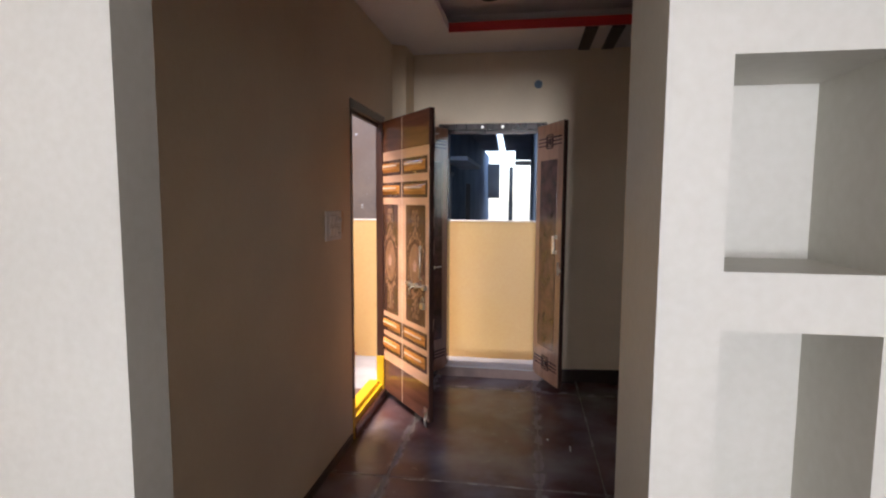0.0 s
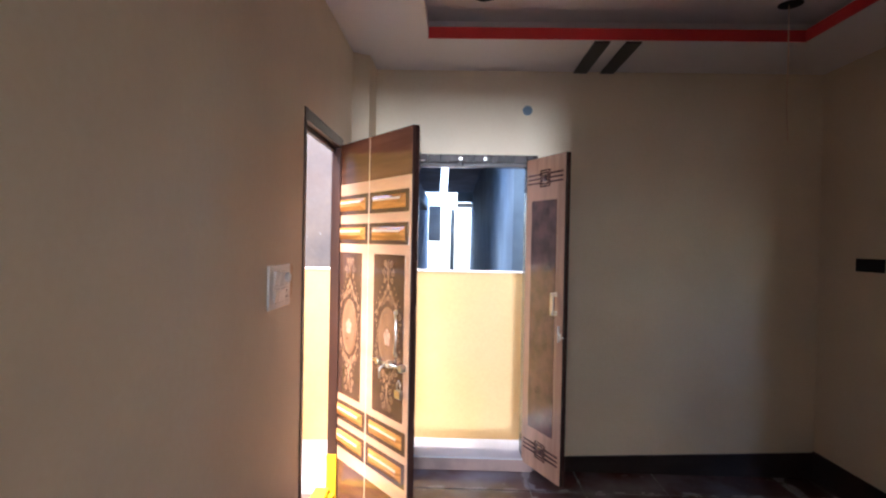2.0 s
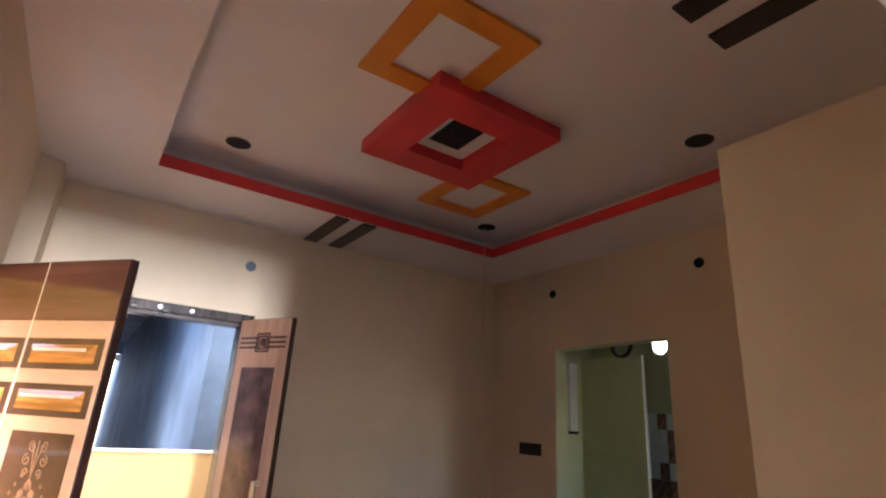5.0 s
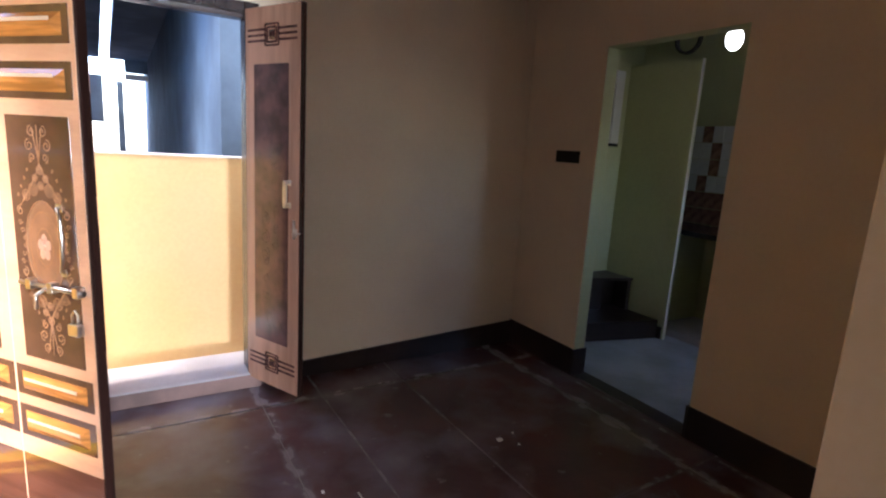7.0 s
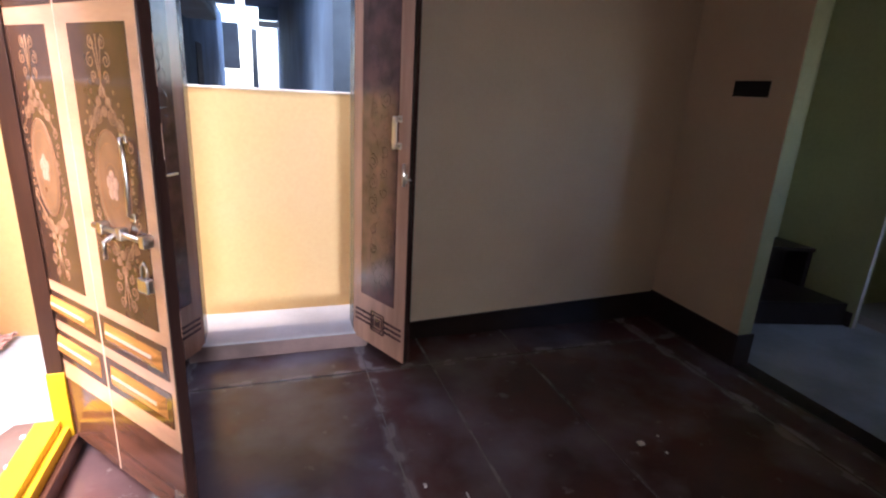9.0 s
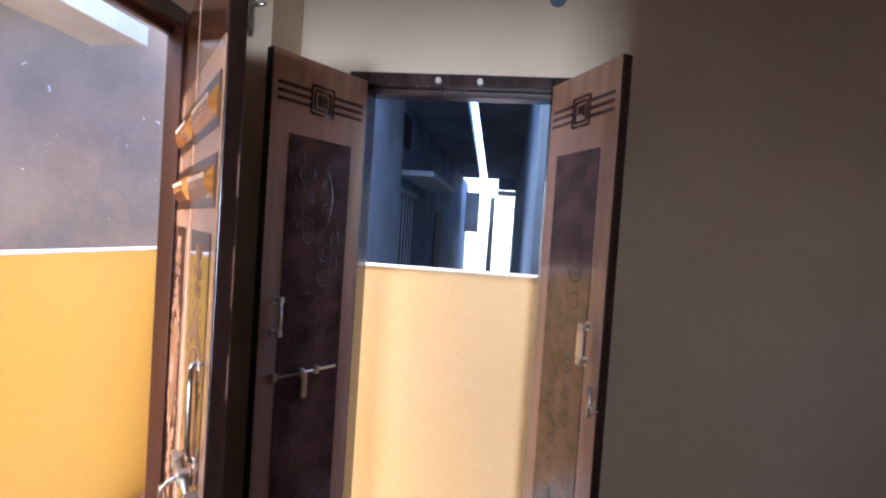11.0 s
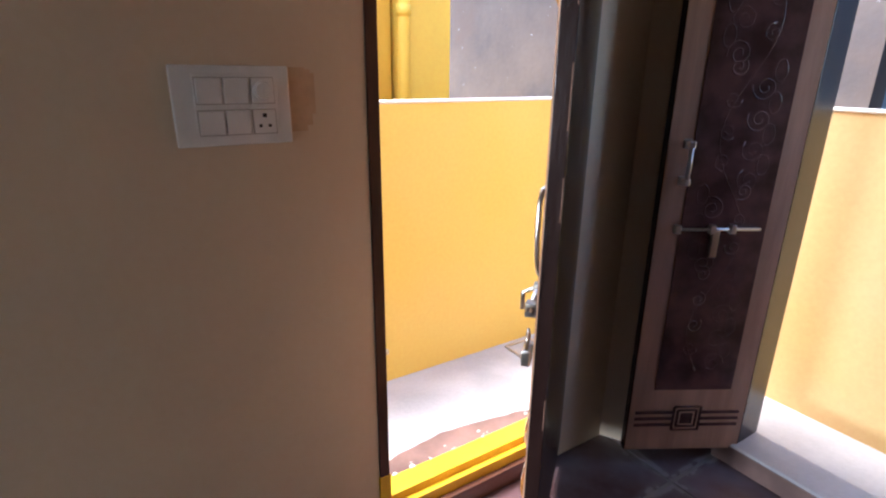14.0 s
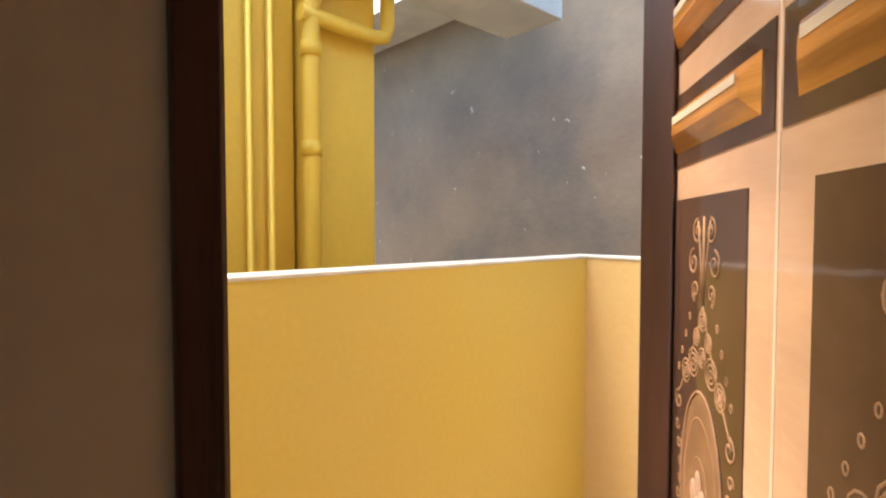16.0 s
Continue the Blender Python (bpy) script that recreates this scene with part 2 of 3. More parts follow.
FZ = -0.07          # floor of the hall
CZ = 2.71           # lower ceiling
TOP = 3.0

# ---- structure ----
obj("wall_west", boxes((-0.05, 0, -3.46, -1.365, FZ, TOP), (-0.05, 0, -0.60, 0.0, FZ, TOP), (-0.05, 0, -1.365, -0.60, 2.10, TOP)), WALL, "cream painted hall wall with a door opening", "wall", "structure")
obj("wall_north", boxes((-0.05, 0.328, 0, 0.13, FZ - 0.1, TOP), (1.233, 3.325, 0, 0.13, FZ - 0.1, TOP), (0.328, 1.233, 0, 0.13, 2.125, TOP)), WALL, "cream painted hall wall with a double door opening", "wall", "structure")
obj("pilaster", prism(bmesh.new(), [(0.0, 0.0), (0.0, -0.335), (0.100, -0.275), (0.103, 0.0)], FZ, CZ), WALL, "cream plastered corner pilaster", "pillar", "structure")
obj("wall_east", boxes((3.178, 3.28, -3.25, -1.585, FZ, TOP), (3.178, 3.28, -0.70, 0.0, FZ, TOP), (3.178, 3.28, -1.585, -0.70, 2.108, TOP)), WALL, "cream painted hall wall with an open kitchen doorway", "wall", "structure")


def niche_wall():
    y0, y1, yb = -3.58, -3.25, -3.33
    x0, x1, n0, n1 = 1.308, 3.325, 1.412, 1.66
    rows = ((0.30, 1.26), (1.36, 1.715), (1.82, 2.25))
    bs = [(x0, n0, y0, y1, FZ, TOP), (n1, x1, y0, y1, FZ, TOP), (n0, n1, yb, y1, FZ, TOP)]
    z = FZ
    for a, b in rows:
        bs.append((n0, n1, y0, yb, z, a))
        z = b
    bs.append((n0, n1, y0, yb, z, TOP))
    return boxes(*bs)


obj("kitchen_reveal", boxes((3.182, 3.276, -0.703, -0.699, FZ, 2.104), (3.182, 3.276, -1.586, -1.582, FZ, 2.104), (3.182, 3.276, -1.582, -0.703, 2.104, 2.1085)), GREEN, "pale green reveal of the kitchen doorway", "reveal", "structure")
obj("wall_south", niche_wall(), BEDWALL, "cream wall with recessed shelf niches", "wall", "structure")
obj("wall_south_left", boxes((-1.5, 0.28, -3.58, -3.46, FZ, TOP)), BEDWALL, "cream wall beside the opening", "wall", "structure")
obj("lintel", boxes((0.28, 1.308, -3.58, -3.25, 2.10, TOP)), BEDWALL, "white lintel over the open passage", "lintel", "structure")
obj("partition", boxes((1.74, 1.86, -3.25, -2.72, FZ, 2.33), bevel=0.004), WALL, "cream plastered partition stub below ceiling height", "partition", "structure")

# bedroom around the start; unseen depth added so window light falls off slowly
obj("bedroom_walls", boxes((-1.62, -1.5, -16.1, -3.46, FZ, TOP), (3.325, 3.4, -16.1, -3.25, FZ, TOP), (-1.5, 0.6, -16.1, -16.0, FZ, TOP), (1.8, 3.325, -16.1, -16.0, FZ, TOP), (0.6, 1.8, -16.1, -16.0, FZ, 0.2), (0.6, 1.8, -16.1, -16.0, 2.2, TOP)), BEDWALL, "plain unseen bedroom walls, stretched for light falloff", "wall", "structure")
obj("bedroom_ceiling", boxes((-1.62, 3.4, -16.1, -3.58, 2.75, 2.95)), CEIL, "plain ceiling", "ceiling", "structure")
obj("bedroom_floor", boxes((-1.62, 3.4, -16.1, -3.25, FZ - 0.12, FZ)), FLOOR, "dark brown polished stone floor", "floor", "structure")

# ceiling with a raised tray
TX0, TX1, TY0, TY1, TZ = 0.495, 2.66, -2.70, -0.60, 2.85
C = 0.12          # cove behind the red fascia
obj("ceiling", boxes((-0.13, TX0, -3.25, 0.13, CZ, CZ + 0.055), (TX1, 3.325, -3.25, 0.13, CZ, CZ + 0.055), (TX0, TX1, -3.25, TY0, CZ, CZ + 0.055), (TX0, TX1, TY1, 0.13, CZ, CZ + 0.055),
    (-0.13, TX0 - C, -3.25, 0.13, CZ + 0.055, TOP), (TX1 + C, 3.325, -3.25, 0.13, CZ + 0.055, TOP), (TX0 - C, TX1 + C, -3.25, TY0 - C, CZ + 0.055, TOP), (TX0 - C, TX1 + C, TY1 + C, 0.13, CZ + 0.055, TOP),
    (TX0 - C, TX1 + C, TY0 - C, TY1 + C, TZ, TOP)), CEIL, "pale ceiling with a raised tray", "ceiling", "structure")
roof = obj("roof_slab", boxes((-0.05, 3.4, -3.5, 0.13, TOP, TOP + 0.12), (-1.62, 3.4, -16.1, -3.5, TOP, TOP + 0.12)), SLAB, "concrete roof slab", "roof", "structure")
obj("trim", boxes((TX0, TX1, TY1 - 0.006, TY1, CZ - 0.012, CZ + 0.0545), (TX1 - 0.006, TX1, TY0 + 0.006, TY1 - 0.006, CZ - 0.012, CZ + 0.0545)), RED, "red painted fascia along the ceiling tray", "trim", "structure")

# floor base, the slabs come last
obj("floor", boxes((-0.13, 3.325, -3.25, 0.0, FZ - 0.12, FZ - 0.004)), JOINT, "dark brown polished stone floor with pale joints", "floor", "structure")
sk = 0.012
obj("baseboard", boxes((3.178 - sk, 3.178, -0.70, 0, FZ, 0.117), (3.178 - sk, 3.178, -3.25, -1.585, FZ, 0.117), (0, sk, -3.46, -1.40, FZ, -0.02), (0.097, 0.328, -sk, 0, FZ, 0.118), bevel=0.002), SKIRT, "dark polished stone skirting", "baseboard", "structure")

bm = prism(bmesh.new(), [(1.233, FZ), (3.178 - sk, FZ), (3.178 - sk, 0.107), (1.233, 0.024)], 0.0, sk)
bm.transform(Matrix.Rotation(radians(90), 4, "X"))
obj("baseboard_north", bm, SKIRT, "dark polished stone skirting, uneven on top", "baseboard", "structure")

# balcony
BZ = -0.09
obj("balcony_floor", boxes((-0.05, 3.3, 0.13, 0.61, BZ - 0.16, BZ), (-1.06, -0.05, -3.6, 0.61, BZ - 0.16, BW)), BALFLOOR, "pale cement balcony floor", "floor", "structure")
obj("parapet", boxes((-1.06, 3.3, 0.61, 0.73, BZ - 0.2, 1.27)), PARAPET, "yellow painted balcony parapet, toned paler for strong light", "parapet", "structure")
obj("parapet_west", boxes((-1.06, -0.94, -3.6, 0.61, BZ - 0.2, 1.27)), PARAPETW, "yellow painted balcony parapet", "parapet", "structure")
obj("coping", boxes((-1.065, 3.3, 0.605, 0.735, 1.27, 1.282), (-1.065, -0.935, -3.6, 0.605, 1.27, 1.282), bevel=0.003), PARTOP, "pale cement coping along the parapet", "coping", "structure")
obj("balcony_end_wall", boxes((-1.06, -0.13, -3.72, -3.6, BZ, 2.9), (3.3, 3.42, 0.0, 0.73, BZ, 2.9)), PARAPET, "yellow painted end wall", "wall", "structure")

# neighbouring buildings
obj("ground", boxes((-40, 40, -40, 60, -3.4, -3.2)), GREY, "dusty ground between the houses", "ground", "structure")
obj("grey_house_wall", boxes((-7.0, -0.19, 2.1, 2.3, -3.2, 3.55)), GREY, "stained grey cement wall of a house", "wall", "structure")
obj("grey_house_side", boxes((-0.39, -0.19, 2.3, 3.6, -3.2, 3.0)), PALE, "pale plastered wall end", "wall", "structure")
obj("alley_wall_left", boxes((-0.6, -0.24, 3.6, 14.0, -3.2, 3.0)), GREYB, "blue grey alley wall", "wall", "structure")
obj("alley_wall_right", boxes((1.17, 1.4, 0.9, 14.0, -3.2, 3.0)), ALLEYDARK, "dark alley wall", "wall", "structure")
bm = prism(bmesh.new(), [(-0.6, 2.1), (0.53, 2.1), (0.20, 12.0), (-0.6, 12.0)], 3.0, 3.15)
prism(bm, [(0.65, 0.9), (1.4, 0.9), (1.4, 12.0), (0.40, 12.0)], 3.0, 3.15)
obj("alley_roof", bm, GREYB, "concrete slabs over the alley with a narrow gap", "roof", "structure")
nh = empty("neighbour_house", pose(-2.5, -0.4, -3.2), "yellow painted house across the narrow gap", "house")
part("wall", boxes((-3.5, 0.78, -5.6, -0.02, 0.0, 6.15)), NYELLOW, nh)
part("pillar", boxes((-3.5, 0.86, 0.0, 0.345, 0.0, 6.15), bevel=0.006), NYELLOW, nh)
part("roof_edge", boxes((-3.5, 0.80, -5.6, 0.0, 6.15, 6.25)), SLAB, nh, "white roof edge")
obj("neighbour_slab", boxes((-7.0, -2.40, 1.45, 2.1, 3.43, 3.60)), SLAB, "white concrete sunshade slab", "slab", "structure")

part("eave", boxes((0.83, 1.22, -0.1, 1.30, 5.71, 5.83), bevel=0.006), SLAB, nh, "white concrete eave slab")

# kitchen
obj("kitchen_threshold", boxes((3.182, 3.31, -1.58, -0.705, FZ - 0.02, FZ + 0.002), bevel=0.002), SKIRT, "dark slate threshold strip of the kitchen", "threshold", "structure")
obj("kitchen_floor", boxes((3.20, 5.3, -2.7, 0.8, FZ - 0.12, FZ - 0.002)), KFLOOR, "grey cement kitchen floor", "floor", "structure")
obj("kitchen_walls", boxes((5.2, 5.32, -2.7, 0.8, FZ, TOP), (3.28, 5.2, 0.68, 0.8, FZ, TOP), (3.28, 4.0, -2.7, -2.58, FZ, TOP), (4.6, 5.2, -2.7, -2.58, FZ, TOP), (4.0, 4.6, -2.7, -2.58, FZ, 1.2), (4.0, 4.6, -2.7, -2.58, 1.85, TOP)), GREEN, "pale green kitchen walls", "wall", "structure")
obj("kitchen_ceiling", boxes((3.325, 5.3, -2.7, 0.8, 2.75, 2.95)), WHITE, "white kitchen ceiling", "ceiling", "structure")
obj("kitchen_partition", boxes((4.46, 4.50, -0.485, 0.20, FZ, 2.235), (3.28, 4.50, 0.20, 0.30, FZ, 2.26)), GREEN, "pale green kitchen partition walls below ceiling height", "partition", "structure")
obj("corner_bead", boxes((4.456, 4.486, -0.49, -0.485, FZ, 2.235), bevel=0.001), WHITE, "white corner edge of the partition", "trim", "structure")
obj("baseboard_kitchen", boxes((4.445, 4.46, -0.47, 0.20, FZ, 0.035), bevel=0.002), SKIRT, "dark stone skirting along the partition", "baseboard", "structure")
obj("baseboard_return", boxes((3.166, 3.29, -0.715, -0.7035, FZ, 0.117), (3.166, 3.29, -1.5815, -1.57, FZ, 0.117), bevel=0.002), SKIRT, "dark stone skirting round the doorway", "baseboard", "structure")

# ---- door frames and thresholds ----
def frame_one():
    d = empty("door_1", pose(0, -0.99, FZ), "dark brown wooden door frame with a yellow threshold", "door frame", kind="structure")
    o = d.matrix_world.inverted()

    def p(name, m, *bs, label="", bevel=0.003):
        bm = boxes(*bs, bevel=bevel)
        bm.transform(o)
        part(name, bm, m, d, label)
    p("jamb", FRAME, (-0.047, 0.006, -1.374, -1.341, FZ, 2.10), (-0.047, -0.025, -1.341, -1.328, FZ, 2.06))
    p("jamb", FRAME, (-0.047, 0.006, -0.655, -0.595, FZ, 2.10))
    p("head", FRAME, (-0.047, 0.006, -1.341, -0.655, 2.045, 2.10), (-0.047, -0.025, -1.341, -0.655, 2.02, 2.045))
    p("threshold", YELLOW, (-0.11, -0.03, -1.341, -0.655, FZ, 0.075), (-0.03, -0.004, -1.341, -0.655, FZ, 0.045), label="yellow painted threshold")
    p("wood_strip", BROWNV, (-0.004, 0.02, -1.36, -0.62, FZ, 0.005), label="bare wooden strip")
    p("painted_foot", YELLOW, (-0.051, 0.008, -0.659, -0.594, FZ, 0.27), label="yellow painted jamb foot")
    p("painted_foot", YELLOW, (-0.051, 0.008, -1.376, -1.337, FZ, 0.2), label="yellow painted jamb foot")
    bm = tube(bmesh.new(), [(-0.02, -1.342, 0.62), (-0.02, -1.325, 0.62)], 0.009, 10)
    box(bm, -0.035, -0.005, -1.342, -1.338, 0.59, 0.66)
    bm.transform(o)
    part("strike_plate", bm, METAL, d)


frame_one()


def frame_two():
    d = empty("door_2", pose(0.78, 0.05, FZ), "dark wooden double door frame with cement sill", "door frame", kind="structure")
    o = d.matrix_world.inverted()

    def p(name, m, *bs, label="", bevel=0.003):
        bm = boxes(*bs, bevel=bevel)
        bm.transform(o)
        part(name, bm, m, d, label)
    p("jamb", DARKWOOD, (0.325, 0.405, -0.012, 0.132, 0.02, 2.125))
    p("jamb", DARKWOOD, (1.163, 1.235, -0.012, 0.132, 0.02, 2.125))
    p("head", DARKWOOD, (0.405, 1.163, -0.012, 0.132, 2.075, 2.125), (0.405, 1.163, 0.05, 0.132, 2.05, 2.075))
    p("sill", BALFLOOR, (0.325, 1.235, -0.035, 0.135, FZ - 0.03, 0.02), label="rough pale cement sill", bevel=0.008)
    p("sill_face", STAIN, (0.327, 1.233, -0.040, -0.0355, FZ + 0.001, 0.012), label="dull purple stone face of the sill", bevel=0.001)
    for x in (0.70, 0.87):
        bm = tube(bmesh.new(), [(x, -0.028, 2.095), (x, -0.01, 2.095)], 0.012, 10)
        bm.transform(o)
        part("bolt_socket", bm, METAL, d)


frame_two()


# ---- ornaments ----
def scroll(bm, x, z, r, a0, turns, y, th=0.0024, k=18):
    pts = []
    for i in range(k + 1):
        f = i / k
        a = a0 + turns * 2 * math.pi * f
        rr = r * (1 - 0.8 * f)
        pts.append((x + rr * math.cos(a), y, z + rr * math.sin(a)))
    tube(bm, pts, th, 5)


def ellipse(bm, x, z, rx, rz, y, th, k=28):
    tube(bm, [(x + rx * math.cos(2 * math.pi * i / k), y, z + rz * math.sin(2 * math.pi * i / k)) for i in range(k + 1)], th, 5, cap=False)


def palmette(bm, x, z, s, y, flip=1):
    for sgn in (-1, 1):
        scroll(bm, x + sgn * 0.22 * s, z + flip * 0.32 * s, 0.16 * s, math.pi / 2 * flip, -sgn * flip * 1.4, y)
        scroll(bm, x + sgn * 0.34 * s, z - flip * 0.05 * s, 0.17 * s, math.pi / 2 * flip, -sgn * flip * 1.4, y)
        scroll(bm, x + sgn * 0.26 * s, z - flip * 0.38 * s, 0.13 * s, -math.pi / 2 * flip, sgn * flip * 1.4, y)
        tube(bm, [(x, y, z - flip * 0.5 * s), (x + sgn * 0.1 * s, y, z), (x + sgn * 0.2 * s, y, z + flip * 0.45 * s)], 0.0026, 5)
    tube(bm, [(x, y, z - flip * 0.55 * s), (x, y, z + flip * 0.5 * s)], 0.003, 5)


def rosette(bm, x, z, r, y):
    for k in (1.0, 0.62, 0.25):
        ellipse(bm, x, z, r * k, r * k, y, 0.0019, 12)


def disc(x, z, rx, rz, y, h, k=36):
    """A low oval boss."""
    bm = bmesh.new()
    loops = []
    for f, d in ((1.0, 0.0), (0.93, h), (0.80, h * 0.6), (0.3, h * 0.7)):
        loops.append([bm.verts.new((x + rx * f * math.cos(2 * math.pi * i / k), y - d, z + rz * f * math.sin(2 * math.pi * i / k))) for i in range(k)])
    for a, b in zip(loops, loops[1:]):
        for i in range(k):
            bm.faces.new((a[i], a[(i + 1) % k], b[(i + 1) % k], b[i])).smooth = True
    bm.faces.new(loops[-1])
    return bm


def gilt_panel(cx, z0, z1, hw, y):
    bm = bmesh.new()
    zc = (z0 + z1) / 2 - 0.01
    for s, ze in ((1, z1), (-1, z0)):
        zp = ze - s * 0.085
        palmette(bm, cx, zp, 0.115, y, s)
        for sgn in (-1, 1):
            # long arm from the palmette down to a scroll beside the medallion
            pts = [(cx + sgn * hw * 0.80 * f ** 1.25, y, zp - s * (0.06 + 0.155 * f)) for f in [i / 8 for i in range(9)]]
            tube(bm, pts, 0.0024, 5)
            scroll(bm, cx + sgn * hw * 0.74, zp - s * 0.218, 0.017, math.pi / 2, -sgn * s * 1.3, y, 0.0022, 12)
            for k in range(4):
                scroll(bm, cx + sgn * hw * (0.78 - 0.05 * k), zp - s * (0.255 + 0.026 * k), 0.011, k * 0.6, sgn * 1.1, y, 0.0016, 9)
            for k in range(5):
                ellipse(bm, cx + sgn * hw * (0.28 + 0.12 * k), zp - s * (0.055 + 0.028 * k), 0.0035, 0.005, y, 0.0015, 8)
            # roses clustered over the medallion
            rosette(bm, cx + sgn * hw * 0.26, zc + s * 0.185, 0.020, y)
            rosette(bm, cx + sgn * hw * 0.50, zc + s * 0.165, 0.017, y)
            rosette(bm, cx + sgn * hw * 0.17, zc + s * 0.222, 0.012, y)
        rosette(bm, cx, zc + s * 0.248, 0.014, y)
        rosette(bm, cx, zc + s * 0.198, 0.013, y)
    for f in (1.02, 0.86, 0.78):
        ellipse(bm, cx, zc, 0.60 * hw * f, 0.148 * f, y - 0.002, 0.0024)
    ellipse(bm, cx, zc, 0.26 * hw, 0.062, y - 0.003, 0.002)
    for v in bm.verts:
        v.co.y = y + (v.co.y - y) * 0.5
    return bm


def flower(x, z, r, y):
    bm = bmesh.new()
    for i in range(5):
        a = math.pi / 2 + 2 * math.pi * i / 5
        bmesh.ops.create_uvsphere(bm, u_segments=10, v_segments=6, radius=r * 0.46, matrix=Matrix.Translation((x + 0.55 * r * math.cos(a), y, z + 0.8 * r * math.sin(a))) @ Matrix.Diagonal((0.8, 0.12, 1.15, 1)))
    bmesh.ops.create_uvsphere(bm, u_segments=10, v_segments=6, radius=r * 0.3, matrix=Matrix.Translation((x, y, z)) @ Matrix.Diagonal((1, 0.25, 1, 1)))
    return bm


def hip(bm, x0, x1, z0, z1, y, h, ins):
    """A long raised moulding with sloping sides."""
    a = [bm.verts.new(p) for p in ((x0, y, z0), (x1, y, z0), (x1, y, z1), (x0, y, z1))]
    b = [bm.verts.new(p) for p in ((x0 + ins, y - h, z0 + ins), (x1 - ins, y - h, z0 + ins), (x1 - ins, y - h, z1 - ins), (x0 + ins, y - h, z1 - ins))]
    bm.faces.new(b)
    for k in range(4):
        bm.faces.new((a[k], a[(k + 1) % 4], b[(k + 1) % 4], b[k]))
    return bm


def main_door():
    W, T = 0.775, 0.034
    d = empty("main_door", pose(-0.02, -0.605, 0, 0, 0, -50.8), "open glossy peach veneered door with gilt panels", "door")
    z0, z1 = 0.0, 2.062
    part("leaf", boxes((0, W, 0.0, T, z0, z1), bevel=0.002), DARKWOOD, d, "dark brown leaf core and back")
    y = -0.004
    ft = -0.0005
    part("veneer", boxes((0.003, W - 0.006, y, ft, 0.25, 1.83)), PEACH, d, "glossy peach wood grain veneer")
    part("top_band", boxes((0.003, W - 0.006, y, ft, 1.832, z1 - 0.004)), BROWNV, d, "brown wood grain band")
    part("bottom_band", boxes((0.003, W - 0.006, y, ft, z0 + 0.004, 0.248)), BROWNV, d, "brown wood grain band")
    for a, b in ((1.83, z1 - 0.004), (0.004, 0.25), (0.25, 1.83)):
        part("groove_line", boxes((0.372, 0.377, y - 0.001, y, a, b)), LINE, d)
    for x0, x1 in ((0.05, 0.31), (0.44, 0.725)):
        part("inlay_panel", boxes((x0, x1, y - 0.002, y, 0.635, 1.445)), MAROON, d, "dark inlaid panel")
        part("gilt_ornament", gilt_panel((x0 + x1) / 2, 0.635, 1.445, (x1 - x0) / 2, y - 0.002), GOLD, d, "gilt floral scrollwork")
        part("medallion", disc((x0 + x1) / 2, 1.03, 0.60 * (x1 - x0) / 2, 0.148, y - 0.002, 0.003), TAN, d, "tan oval medallion")
        part("medallion_flower", flower((x0 + x1) / 2, 1.03, 0.034, y - 0.005), PINK, d, "pale pink five petalled flower")
    for zz0, zz1 in ((1.655, 1.765), (1.495, 1.605), (0.485, 0.595), (0.325, 0.445)):
        for x0, x1 in ((0.02, 0.366), (0.383, 0.752)):
            part("moulding_bed", boxes((x0, x1, y - 0.002, y, zz0, zz1)), MAROON, d)
            part("moulding", hip(bmesh.new(), x0 + 0.028, x1 - 0.028, zz0 + 0.022, zz1 - 0.022, y - 0.002, 0.014, 0.024), MOULD, d, "glossy orange brown moulding")
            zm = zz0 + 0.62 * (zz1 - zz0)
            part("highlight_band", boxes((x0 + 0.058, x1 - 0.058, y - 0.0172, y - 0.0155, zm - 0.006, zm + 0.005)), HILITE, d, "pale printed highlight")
    bm = bmesh.new()
    tube(bm, [(0.655, y, 1.165), (0.66, -0.015, 1.165), (0.672, -0.021, 1.16), (0.684, -0.024, 1.13), (0.686, -0.024, 1.06), (0.678, -0.022, 1.00), (0.666, -0.018, 0.965), (0.66, y, 0.955)], 0.006, 8)
    for z in (1.165, 0.955):
        box(bm, 0.643, 0.672, y - 0.004, y, z - 0.012, z + 0.012, bevel=0.002)
    part("pull_handle", bm, METAL, d, "thin metal pull handle")
    bm = tube(bmesh.new(), [(0.47, -0.022, 0.905), (0.765, -0.022, 0.905)], 0.008, 10)
    for x in (0.52, 0.62, 0.735):
        box(bm, x - 0.012, x + 0.012, -0.032, y, 0.888, 0.922, bevel=0.002)
    tube(bm, [(0.60, -0.022, 0.905), (0.60, -0.06, 0.885), (0.60, -0.06, 0.84)], 0.006, 8)
    part("sliding_bolt", bm, METAL, d, "steel sliding bolt")
    bm = boxes((0.695, 0.745, -0.035, -0.012, 0.76, 0.80), bevel=0.005)
    tube(bm, [(0.707, -0.024, 0.80), (0.707, -0.024, 0.83), (0.72, -0.024, 0.845), (0.733, -0.024, 0.83), (0.733, -0.024, 0.80)], 0.004, 8)
    part("padlock", bm, METAL, d, "small steel padlock")
    bm = tube(bmesh.new(), [(W - 0.02, T + 0.010, 1.84), (W - 0.02, T + 0.010, 2.03)], 0.005, 8)
    for z in (1.86, 1.93, 2.0):
        box(bm, W - 0.032, W - 0.008, T, T + 0.014, z - 0.008, z + 0.008, bevel=0.002)
    tube(bm, [(W - 0.02, T + 0.010, 1.90), (W + 0.004, T + 0.03, 1.90)], 0.004, 6)
    part("tower_bolt", bm, METAL, d, "small dull steel tower bolt")
    rs = random.Random(11)
    for z in (0.62, 1.12, 1.3, 1.52):
        h = rs.uniform(0.04, 0.13)
